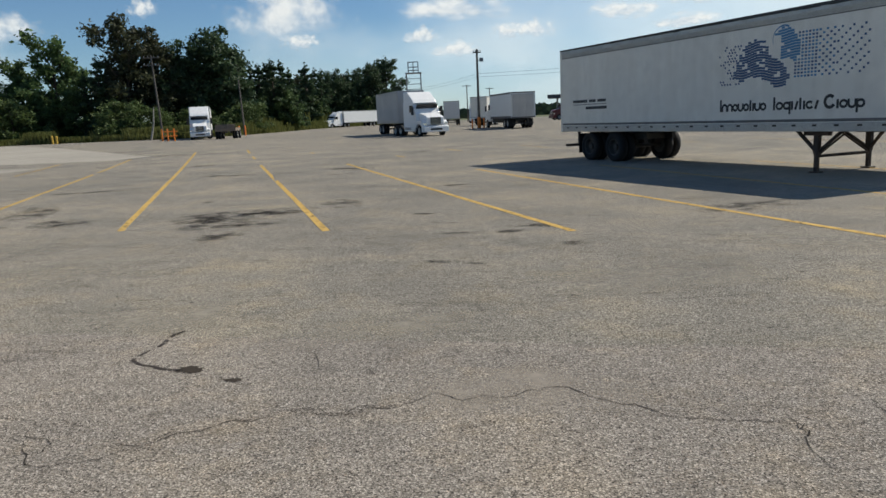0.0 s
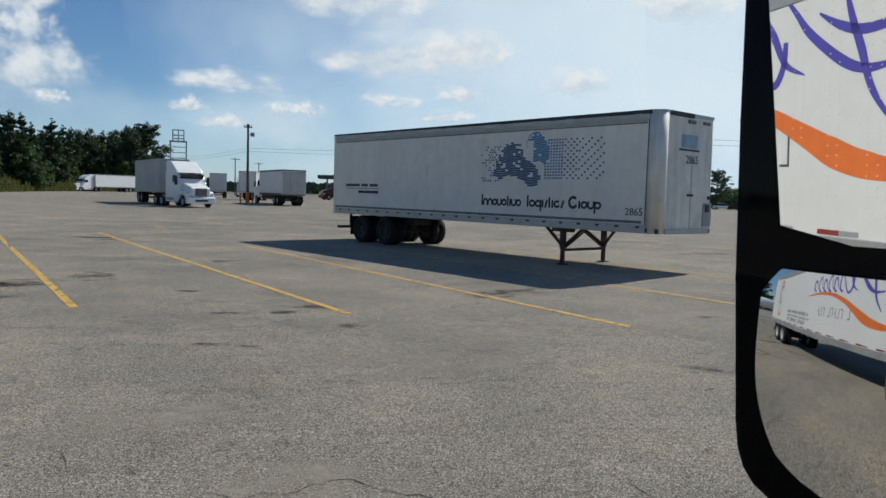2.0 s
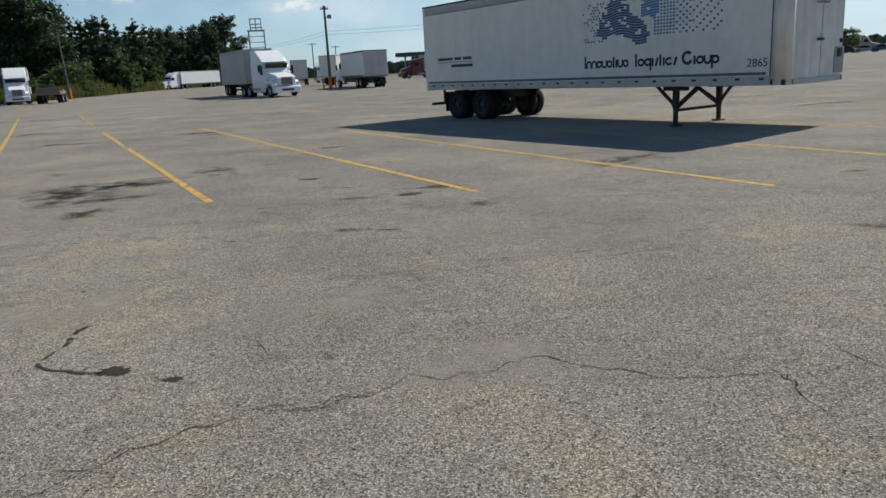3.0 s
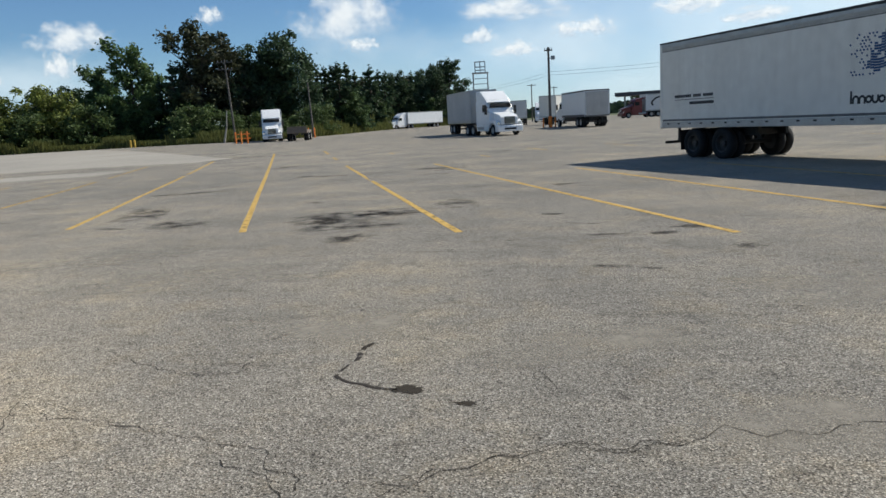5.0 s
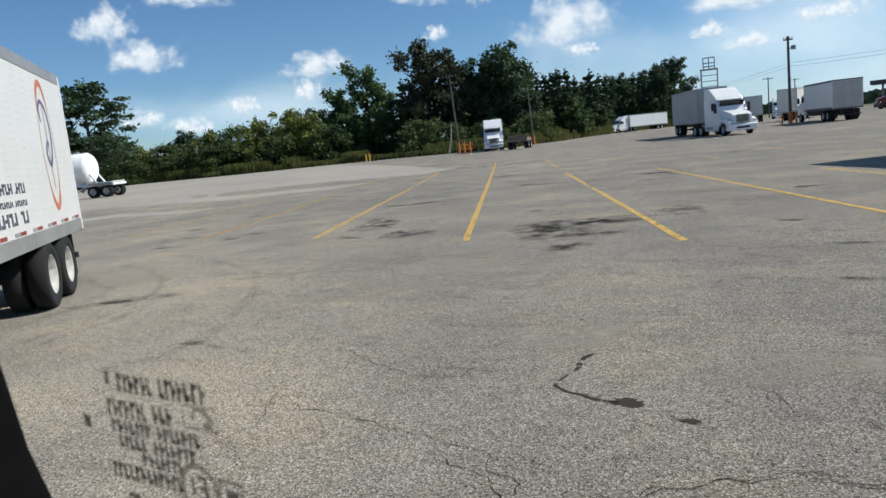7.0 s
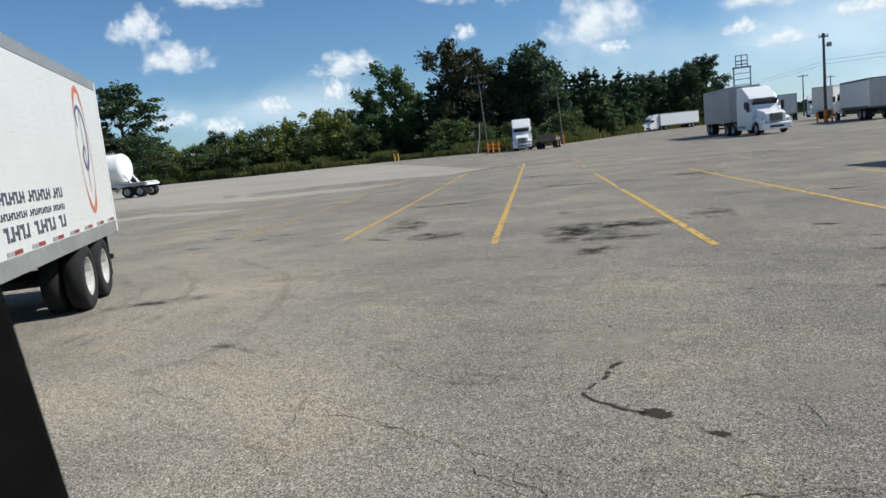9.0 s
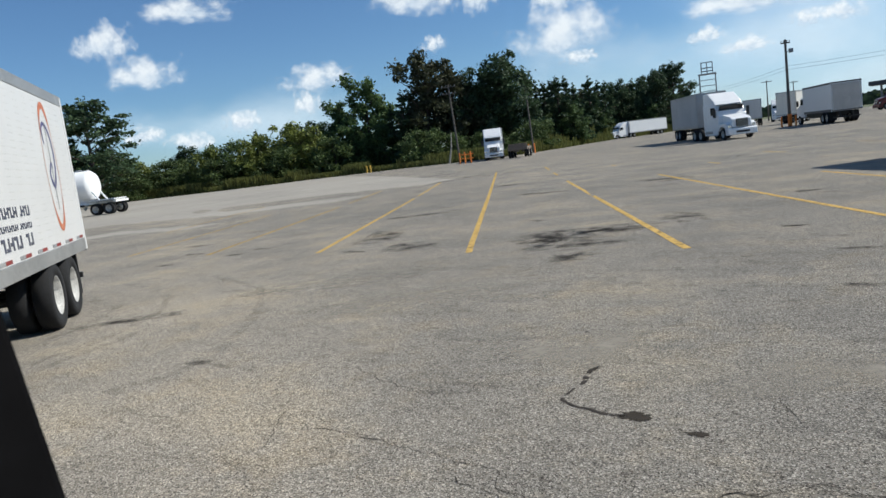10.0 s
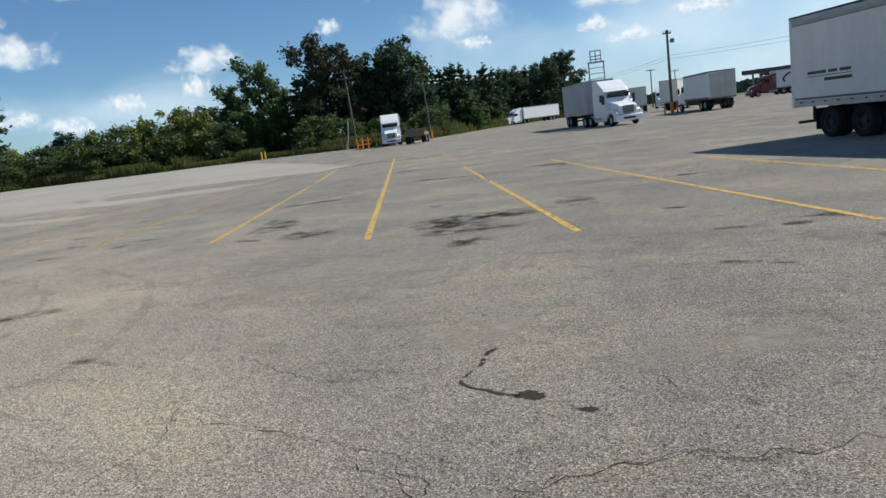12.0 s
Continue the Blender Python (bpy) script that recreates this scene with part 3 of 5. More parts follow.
# faint curved tyre scuffs
TYRE = patchy("tyre_scuff", (0.085, 0.08, 0.072), 0.42, 1.7, 2.0, 0.9)
RUBBED = patchy("rubbed_tread", (0.06, 0.056, 0.05), 0.44, 0.80, 9.0, 0.9, 8, 0.0, 0.38)
for pts, w in (([(-9.6, 3.9), (-9.94, 4.69), (-10.03, 5.18), (-10.21, 5.86), (-10.6, 6.6), (-10.96, 7.13), (-11.98, 8.1), (-13.59, 8.88), (-15.38, 9.43)], 0.16), ([(-9.2, 3.9), (-9.6, 4.8), (-9.75, 5.6), (-10.1, 6.5), (-10.7, 7.4)], 0.14),
               ([(-7.6, 4.1), (-7.53, 4.34), (-7.3, 4.64), (-7.72, 5.74), (-8.86, 7.34), (-10.49, 8.86), (-13.1, 10.02), (-15.17, 10.59)], 0.15), ([(-16.5, 7.5), (-14.2, 7.9), (-12.4, 7.4), (-11.4, 6.2), (-11.2, 5.2)], 0.16)):
    crack(pts, w, "tyre_mark", TYRE, 0.03, 0.25, 0.005)
for pts in ([(-10.0, 4.9), (-9.98, 5.5), (-10.3, 6.2)], [(-7.5, 4.4), (-7.35, 4.8)], [(-10.7, 6.8), (-11.3, 7.6)]):
    crack(pts, 0.09, "tyre_mark", RUBBED, 0.04, 0.08, 0.0055)

# ---- clouds ----
CLOUDS = [(-25.8, 12.6, 8.9, 3.3), (-22.9, 10.5, 4.0, 2.2), (-22.4, 7.6, 7.8, 3.4), (-21.7, 5.9, 2.6, 1.0), (-9.7, 7.9, 8.3, 1.8), (-12.8, 6.1, 2.3, 1.2), (-1.3, 14.3, 11.3, 3.5), (2.5, 10.4, 13.9, 3.3),
          (7.8, 11.2, 7.8, 2.9), (7.7, 7.7, 3.8, 1.2), (16.8, 8.7, 5.7, 2.0), (-6.1, 6.1, 2.2, 1.1), (-3.9, 6.2, 2.9, 1.3), (-10.2, 5.0, 3.2, 1.1), (2.3, 7.1, 4.4, 1.2), (6.6, 6.1, 4.7, 1.0), (30.8, 8.1, 2.4, 1.2)]
CLOUDS += [(-53.8, 8.1, 4.9, 2.1), (-41.6, 6.7, 5.4, 1.9), (-47.6, 4.2, 2.6, 1.5), (-50.2, 12.3, 6.2, 1.8), (-56.4, 10.4, 3.6, 2.4), (-33.8, 11.6, 5.6, 2.2), (-54.8, 4.0, 3.0, 1.2), (-51.4, 3.2, 3.1, 1.4),
           (-42.6, 5.0, 2.2, 1.6), (-32.5, 8.3, 2.0, 1.1), (-29.0, 11.1, 3.1, 2.2), (-36.5, 13.5, 6.0, 2.0), (36, 5, 6, 1.6), (24, 14, 7, 2.4)]
CLOUD_MATS = [cloud_material("cumulus_cloud", i, 0.0, 0.85, 0.90, 1.35, 1.9, base=1.4) for i in range(8)]
for i, (az, el, w, h) in enumerate(CLOUDS):
    bm = bmesh.new()
    bmesh.ops.create_grid(bm, x_segments=1, y_segments=1, size=1)
    ob = new("cloud_backdrop", mesh_of("cloud_backdrop", bm, CLOUD_MATS[i % 8]))
    d = Vector((math.sin(radians(az)) * math.cos(radians(el)), math.cos(radians(az)) * math.cos(radians(el)), math.sin(radians(el))))
    ob.matrix_world = Matrix.Translation(d * 3800) @ (-d).to_track_quat("Z", "Y").to_matrix().to_4x4() @ Matrix.Diagonal((3800 * radians(w) * 0.70, 3800 * radians(h) * 0.78, 1, 1))
    ob.visible_shadow = False
    tagged(ob, "white fair-weather cumulus cloud in the distant sky", "cloud", kind="structure")


# Glowing cards that paint the low sky paler, most of all towards the sun.
SKY_GLOW = cloud_material("painted_pale_haze", 9, -0.15, 1.2, 0.66, 0.7, 3.0, (0.52, 0.68, 0.82), (0.72, 0.81, 0.87))
SUN_GLOW = cloud_material("painted_sunward_glow", 4, -0.25, 1.1, 0.80, 0.5, 2.4, (0.62, 0.77, 0.88), (0.82, 0.90, 0.94))
for az, el, w, h in ((15, 12.0, 58, 22), (28, 13.0, 52, 26), (26, 6.0, 30, 9), (0, 1.5, 60, 7), (-10, 5.0, 34, 6), (-48, 4.0, 30, 4.5)):
    bm = bmesh.new()
    bmesh.ops.create_grid(bm, x_segments=1, y_segments=1, size=1)
    ob = new("haze_backdrop", mesh_of("haze_backdrop", bm, SUN_GLOW if az > 5 else SKY_GLOW))
    d = Vector((math.sin(radians(az)) * math.cos(radians(el)), math.cos(radians(az)) * math.cos(radians(el)), math.sin(radians(el))))
    ob.matrix_world = Matrix.Translation(d * 4100) @ (-d).to_track_quat("Z", "Y").to_matrix().to_4x4() @ Matrix.Diagonal((4100 * radians(w) * 0.6, 4100 * radians(h) * 0.7, 1, 1))
    ob.visible_shadow = False
    tagged(ob, "thin glowing card that paints pale haze on the low sky", "cloud", kind="structure")


# ---- vehicles ----
bm = lathe(bmesh.new(), [(0.30, -0.13), (0.46, -0.135), (0.505, -0.11), (0.515, 0.0), (0.505, 0.11), (0.46, 0.135), (0.30, 0.13)], 36, True)
TYRE_MESH = mesh_of("tyre", bm, RUBBER, True)
bm = lathe(bmesh.new(), [(0.02, 0.055), (0.085, 0.05), (0.10, -0.045), (0.20, -0.055), (0.255, -0.03), (0.275, 0.115), (0.312, 0.128), (0.31, 0.0), (0.30, -0.12)], 24)
for i in range(8):
    a = i * math.pi / 4
    rod(bm, (0.16 * math.cos(a), -0.06, 0.16 * math.sin(a)), (0.16 * math.cos(a), -0.02, 0.16 * math.sin(a)), 0.018, seg=6)
RIM_MESH = mesh_of("rim", bm.copy(), RIM, True)
SHADED_RIM_MESH = mesh_of("rim", bm, DARKRIM, False)


def wheel(parent, x, y, out, name="wheel", r=0.515):
    """out: +1 where the rim faces +y, -1 where it faces -y."""
    k = r / 0.515
    m = pose(x, y, r, 0, 0, 0 if out > 0 else 180) @ Matrix.Diagonal((k, 1, k, 1))
    w = share(name, TYRE_MESH, parent, m, "black rubber tyre on a steel wheel")
    share("rim", SHADED_RIM_MESH if parent.name.startswith("dropped") else RIM_MESH, w, Matrix())
    return w


def duals(parent, x, half=1.03):
    for s in (1, -1):
        wheel(parent, x, s * (half + 0.13), s)
        wheel(parent, x, s * (half - 0.20), s)


def quad_marks(items, side_y, out):
    """Thin raised marks (x0, x1, z0, z1) on a side wall at side_y."""
    bm = bmesh.new()
    for x0, x1, z0, z1 in items:
        box(bm, ((x0 + x1) / 2, side_y + out * 0.003, (z0 + z1) / 2), (abs(x1 - x0), 0.006, abs(z1 - z0)))
    return bm


def marks(name, items, side_y, out, mat, parent, label=""):
    """A row of small printed bars."""
    return tagged(part(name, quad_marks(items, side_y, out), mat, parent, label), kind="stuff")


def rounded_post(x, y, r, s, z0, z1, th=0.03, steps=8):
    """A quarter-round corner wall that turns from a side wall (facing s along y) to the front."""
    bm = bmesh.new()
    rows = []
    for i in range(steps + 1):
        a = radians(90 * i / steps)
        d = Vector((math.sin(a), s * math.cos(a), 0))
        c = Vector((x + 0.06 * (i > 0), y, 0))
        rows.append([bm.verts.new((*(c + d * k).xy, z)) for k, z in ((r, z0), (r, z1), (r - th, z1), (r - th, z0))])
    for a, b in zip(rows, rows[1:]):
        for i in range(4):
            bm.faces.new((a[i], a[(i + 1) % 4], b[(i + 1) % 4], b[i]))
    bm.faces.new(rows[0])
    bm.faces.new(rows[-1])
    bmesh.ops.recalc_face_normals(bm, faces=bm.faces[:])
    return bm


def box_trailer(name, m, length, height, label, skin, rail, side_mat=None, floor=1.06, half=1.29, axles=(1.9, 3.15), legs=None, nose=0.0, detail=True, group=""):
    """Semi-trailer: x runs from the rear (0) to the nose, y to its left, ground at z 0."""
    t = thing(name, m, label, "semi-trailer", group)
    top = height
    th = 0.05
    run = length - nose
    for s in (1, -1):
        y = s * (half - th / 2)
        part("side_wall", boxes(((run / 2, y, (floor + 0.22 + top - 0.16) / 2), (run - 0.16, th, top - floor - 0.38))), skin, t)
        part("bottom_rail", boxes(((run / 2, y * 1.002, floor + 0.11), (run - 0.1, th + 0.012, 0.22), 0.012)), rail, t, "scuffed lower side rail")
        part("top_rail", boxes(((run / 2, y * 1.002, top - 0.08), (run - 0.1, th + 0.012, 0.16), 0.012)), rail, t)
        part("corner_post", boxes(((0.07, y, (floor + top) / 2), (0.14, th + 0.02, top - floor), 0.015)), skin, t)
        if nose:
            part("nose_corner", rounded_post(run - 0.06, s * (half - nose), nose, s, floor, top), side_mat or skin, t, "rounded front corner panel", True)
        else:
            part("corner_post", boxes(((length - 0.07, y, (floor + top) / 2), (0.14, th + 0.02, top - floor), 0.015)), skin, t)
    part("front_wall", boxes(((length - 0.03, 0, (floor + top) / 2), (0.06, 2 * half - max(0.14, 2 * nose - 0.02), top - floor - 0.02), 0.01)), side_mat or skin, t)
    if nose:
        bm = bmesh.new()
        ring = [(0, -half - 0.01), (run, -half - 0.01)] + [(run + (nose + 0.01) * math.sin(radians(a)), -half + nose - (nose + 0.01) * math.cos(radians(a))) for a in range(15, 91, 15)]
        ring += [(x, -y) for x, y in reversed(ring)]
        f = bm.faces.new([bm.verts.new((x, y, top - 0.01)) for x, y in ring])
        got = bmesh.ops.extrude_face_region(bm, geom=[f])
        bmesh.ops.translate(bm, verts=[v for v in got["geom"] if isinstance(v, bmesh.types.BMVert)], vec=(0, 0, 0.035))
        bmesh.ops.recalc_face_normals(bm, faces=bm.faces[:])
        part("roof", bm, rail, t)
    else:
        part("roof", boxes(((length / 2, 0, top + 0.006), (length, 2 * half + 0.02, 0.03), 0.01)), rail, t)
    part("floor", boxes(((length / 2, 0, floor + 0.06), (length - 0.1, 2 * half - 0.12, 0.12))), BLACK, t)
    part("front_sill", boxes(((length + 0.005, 0, floor + 0.06), (0.06, 2 * (half - nose), 0.13), 0.012)), rail, t)
    for s in (1, -1):
        d = part("rear_door", boxes(((0.02, s * (half - 0.09) / 2, (floor + top) / 2), (0.05, half - 0.12, top - floor - 0.2), 0.01)), skin, t)
        part("lock_rod", rod(bmesh.new(), (-0.02, s * 0.35, floor + 0.2), (-0.02, s * 0.35, top - 0.2), 0.018), ALLOY, d)
    part("rear_header", boxes(((0.03, 0, top - 0.05), (0.08, 2 * half, 0.12))), rail, t)
    part("rear_sill", boxes(((0.03, 0, floor + 0.06), (0.08, 2 * half, 0.16))), rail, t)
    part("underride_guard", boxes(((0.08, 0, 0.52), (0.10, 2.3, 0.10), 0.01), ((0.1, 0.55, 0.78), (0.08, 0.08, 0.5)), ((0.1, -0.55, 0.78), (0.08, 0.08, 0.5))), BLACK, t)
    bx = sum(axles) / len(axles)
    part("slider_frame", boxes(((bx, 0.55, 0.88), (3.4, 0.12, 0.26)), ((bx, -0.55, 0.88), (3.4, 0.12, 0.26)), ((bx + 1.3, 0, 0.85), (0.1, 1.2, 0.2)), ((bx - 1.3, 0, 0.85), (0.1, 1.2, 0.2))), BLACK, t)
    for x in axles:
        part("axle", rod(bmesh.new(), (x, -1.0, 0.515), (x, 1.0, 0.515), 0.07), BLACK, t)
        duals(t, x)
    for s in (1, -1):
        part("mud_flap", boxes(((axles[0] - 0.72, s * 0.95, 0.62), (0.02, 0.6, 0.72))), RUBBER, t, "black rubber mud flap")
    if legs:
        for s in (1, -1):
            leg = part("landing_leg", boxes(((legs, s * 0.95, 0.80), (0.14, 0.13, 0.66), 0.01), ((legs, s * 0.95, 0.27), (0.10, 0.10, 0.50), 0.01)), RUST, t, "dark rusty landing gear leg")
            part("leg_foot", boxes(((legs, s * 0.95, 0.02), (0.26, 0.24, 0.04), 0.008)), RUST, leg)
            part("leg_brace", rod(rod(bmesh.new(), (legs + 0.02, s * 0.95, 0.50), (legs - 0.75, s * 0.78, floor - 0.02), 0.05), (legs, s * 0.95, 0.50), (legs + 0.55, s * 0.78, floor - 0.02), 0.045), RUST, leg)
            part("leg_mount", boxes(((legs, s * 0.95, floor - 0.06), (0.75, 0.14, 0.12), 0.02)), RUST, leg)
        part("cross_brace", rod(rod(rod(bmesh.new(), (legs, -0.95, 0.42), (legs, 0.95, 0.42), 0.04), (legs, -0.88, 0.46), (legs, 0.05, floor - 0.1), 0.028), (legs, 0.88, 0.46), (legs, -0.05, floor - 0.1), 0.028), RUST, t)
    if detail:
        bm = bmesh.new()
        x = 0.5
        while x < length - 0.3:
            for s in (1, -1):
                box(bm, (x, s * (half + 0.004), floor + 0.15), (0.13, 0.01, 0.05))
            x += 0.62
        tagged(part("rail_slots", bm, BLACK, t, "row of dark slots along the lower rail"), kind="stuff")
    return t


def tractor(name, m, label, paint, roof=3.95, sleeper=True, group=""):
    """Conventional road tractor: nose at x 0, body towards -x, ground at z 0."""
    t = thing(name, m, label, "truck", group)
    back = -4.7 if sleeper else -3.7
    part("cab_body", profile(bmesh.new(), [(-1.75, 0.75), (-1.75, 2.02), (-2.35, 2.85), (-2.9, 3.05), (back, 3.05), (back, 0.75)], -1.2, 1.2, 0.07), paint, t)
    part("roof_fairing", profile(bmesh.new(), [(-2.25, 2.86), (-2.6, 3.25), (-3.7, roof), (back + 0.05, roof), (back + 0.05, 3.0)], -1.16, 1.16, 0.09), paint, t, "raised white roof fairing")
    hood = part("hood", profile(bmesh.new(), [(-0.12, 0.95), (-0.16, 1.62), (-0.45, 1.78), (-1.85, 2.06), (-1.85, 0.95)], -0.82, 0.82, 0.09), paint, t)
    part("grille", boxes(((-0.11, 0, 1.32), (0.07, 0.98, 0.62), 0.02)), BLACK, hood, "black radiator grille")
    part("grille_bar", boxes(*[((-0.07, 0, 1.08 + 0.12 * i), (0.03, 0.92, 0.02)) for i in range(5)]), CHROME, hood)
    for s in (1, -1):
        f = part("fender", profile(bmesh.new(), [(-0.2, 0.62), (-0.25, 1.15), (-0.55, 1.38), (-1.55, 1.36), (-1.95, 1.1), (-1.95, 0.85), (-1.72, 0.9), (-1.45, 1.1), (-0.95, 1.1), (-0.62, 0.85), (-0.55, 0.62)], s * 0.78, s * 1.2, 0.03), paint, t)
        part("headlight", boxes(((-0.24, s * 1.0, 1.08), (0.10, 0.26, 0.24), 0.03)), CHROME, f, "clear headlamp")
        part("side_window", boxes(((-2.75, s * 1.202, 2.42), (0.85, 0.012, 0.62), 0.004)), SCREEN, t, "dark side window")
        arm = part("wing_mirror", boxes(((-1.95, s * 1.42, 2.25), (0.14, 0.22, 0.72), 0.03), ((-2.05, s * 1.27, 2.5), (0.05, 0.24, 0.04))), BLACK, t)
        part("fuel_tank", rod(bmesh.new(), (-3.0, s * 0.92, 0.72), (-4.4, s * 0.92, 0.72), 0.30, seg=18), ALLOY, t)
        part("side_skirt", boxes(((-3.3, s * 1.16, 0.66), (2.6, 0.05, 0.42), 0.02)), paint, t)
        wheel(t, -1.15, s * 1.05, s, r=0.5)
    part("windscreen", boxes(((-2.045, 0, 2.46), (0.03, 2.02, 0.86), 0.008, pose(0, 0, 0, 0, 36, 0))), SCREEN, t, "dark raked windscreen")
    part("sun_visor", boxes(((-2.24, 0, 2.93), (0.34, 2.1, 0.05), 0.015)), paint, t)
    part("bumper", profile(bmesh.new(), [(0.0, 0.36), (0.0, 0.82), (-0.12, 0.92), (-0.6, 0.86), (-0.6, 0.36)], -1.2, 1.2, 0.06), paint, t)
    part("bumper_intake", boxes(((0.005, 0, 0.6), (0.02, 1.1, 0.16), 0.006)), BLACK, t)
    part("frame_rails", boxes(((-4.0, 0.43, 0.92), (6.2, 0.09, 0.28)), ((-4.0, -0.43, 0.92), (6.2, 0.09, 0.28)), ((-6.0, 0, 1.12), (0.9, 0.9, 0.1))), BLACK, t)
    for x in (-5.4, -6.7):
        part("axle", rod(bmesh.new(), (x, -1.0, 0.515), (x, 1.0, 0.515), 0.08), BLACK, t)
        duals(t, x)
    part("exhaust_stack", rod(bmesh.new(), (back - 0.15, -1.0, 0.9), (back - 0.15, -1.0, 3.4), 0.07, seg=10), CHROME, t)
    return t


def text_part(body, size, mat, parent, m, name="lettering"):
    cu = bpy.data.curves.new(name, "FONT")
    cu.body, cu.size, cu.extrude, cu.align_x = body, size, 0.003, "LEFT"
    tmp = bpy.data.objects.new(name, cu)
    scene.collection.objects.link(tmp)
    me = bpy.data.meshes.new_from_object(tmp.evaluated_get(bpy.context.evaluated_depsgraph_get()))
    bpy.data.objects.remove(tmp)
    me.materials.clear()
    me.materials.append(mat)
    return share(name, me, parent, m)


def ribbon(pts, widths, y, out, per=8):
    """A flat painted stroke through (x, z) points on a side wall, drawn as a smooth curve with changing width."""
    bm = bmesh.new()
    P = [Vector((p[0], p[1])) for p in pts]
    line = []
    for i in range(len(P) - 1):
        a, b, c, d = P[max(i - 1, 0)], P[i], P[i + 1], P[min(i + 2, len(P) - 1)]
        for k in range(per):
            f = k / per
            q = 0.5 * ((2 * b) + (c - a) * f + (2 * a - 5 * b + 4 * c - d) * f * f + (3 * b - a - 3 * c + d) * f ** 3)
            w = widths[i] + (widths[i + 1] - widths[i]) * f
            line.append((q, w))
    line.append((P[-1], widths[-1]))
    rows = []
    for i, (q, w) in enumerate(line):
        d = (line[min(i + 1, len(line) - 1)][0] - line[max(i - 1, 0)][0]).normalized()
        s = Vector((-d.y, d.x)) * w / 2
        rows.append([bm.verts.new((q.x + k * s.x, y + out * 0.004, q.y + k * s.y)) for k in (-1, 1)])
    for a, b in zip(rows, rows[1:]):
        bm.faces.new((a[0], a[1], b[1], b[0]))
    return bm


# the dropped white trailer
near = box_trailer("dropped_trailer", pose(0.465, 30.12, 0, 0, 0, -55.6), 14.72, 4.11, "dirty white box semi-trailer standing on its landing gear in a stall", PANEL, ALLOY, FRONTPANEL, legs=11.45, axles=(1.85, 3.35), half=1.33, nose=0.30)
Y = -1.33
rng = random.Random(4)
marks("panel_seam", [(0.15, 14.3, 3.80, 3.83), (0.15, 14.25, 1.30, 1.37)], Y, -1, DARKRAIL, near, "dark seam along the side panel")
part("post_trim", quad_marks([(14.34, 14.36, 1.1, 3.92)], Y, -1), RUST, near)
part("upper_band", quad_marks([(0.15, 14.32, 3.835, 4.02)], Y, -1), material("grimy_upper_band", (0.40, 0.39, 0.35), 0.6, spread=0.2, scale=1.5), near, "grimy grey band under the roof edge")
part("marker_plate", quad_marks([(14.18, 14.42, 1.08, 1.2)], Y, -1), BLACK, near)
def stroke(bm, pts, w=0.062, per=1):
    tmp = mesh_of("stroke", ribbon(pts, [w] * len(pts), Y, -1, per), INK)
    bm.from_mesh(tmp)
    bpy.data.meshes.remove(tmp)


def arc(cx, cz, rx, rz, a0, a1, n=14):
    return [(cx + rx * math.cos(radians(a0 + (a1 - a0) * i / n)), cz + rz * math.sin(radians(a0 + (a1 - a0) * i / n))) for i in range(n + 1)]


def word(bm, x0, x1, shapes, z=1.61, xh=0.215, cap=0.34):
    """A row of plain strokes: T tall bar, B short bar, M mid bar, O ring, A arch, U cup, S slanted bar, G large open ring, Q ring with a tail, P ring with a bar, C open ring."""
    wide = {"T": 0.5, "B": 0.45, "M": 0.55, "S": 0.6, "G": 1.5}
    unit = (x1 - x0) / sum(wide.get(k, 1.0) for k in shapes)
    x = x0
    for k in shapes:
        w = unit * wide.get(k, 1.0)
        c, r = x + w / 2, w * 0.41
        if k in "TBM":
            top = {"T": cap, "B": xh, "M": cap * 0.86}[k]
            stroke(bm, [(c, z), (c, z + top)], 0.068)
        elif k == "S":
            stroke(bm, [(c - 0.02, z), (c + 0.05, z + xh)], 0.07)
        elif k in "OQP":
            stroke(bm, arc(c, z + xh / 2, r, xh / 2 - 0.03, 0, 360))
            if k != "O":
                e = r if k == "Q" else -r
                stroke(bm, [(c + e, z + xh), (c + e, z - 0.11)])
        elif k in "CG":
            h = xh if k == "C" else cap
            stroke(bm, arc(c, z + h / 2, r, h / 2 - 0.03, 45, 330), 0.062 if k == "C" else 0.08)
        elif k == "A":
            stroke(bm, [(c - r, z)] + arc(c, z + xh * 0.5, r, xh * 0.4, 180, 0) + [(c + r, z)])
        elif k == "U":
            stroke(bm, [(c - r, z + xh)] + arc(c, z + xh * 0.5, r, xh * 0.4, 180, 360) + [(c + r, z + xh)])
        x += w


bm = bmesh.new()
word(bm, 8.45, 10.13, "TAAOUOMBUO")
word(bm, 10.34, 11.75, "TOQBSMBCS")
word(bm, 11.90, 13.00, "GBOUP")
tagged(part("company_lettering", bm, INK, near, "bold black company lettering drawn as plain strokes"), kind="stuff")
marks("small_lettering", [(0.88 + 0.105 * i, 0.97 + 0.105 * i, 2.12, 2.22) for i in range(20) if i not in (9, 14)] + [(0.88, 3.0, 2.04, 2.06)] + [(1.72 + 0.1 * i, 1.81 + 0.1 * i, 1.87, 1.97) for i in range(13)], Y, -1, INK, near)
marks("seal_badge", [(12.55, 12.9, 1.21, 1.27), (12.62, 12.83, 1.15, 1.2)], Y, -1, BLACK, near)


def inside(shape, x, z):
    hit = False
    for (ax, az), (bx, bz) in zip(shape, shape[1:] + shape[:1]):
        if (az > z) != (bz > z) and x < (bx - ax) * (z - az) / (bz - az) + ax:
            hit = not hit
    return hit


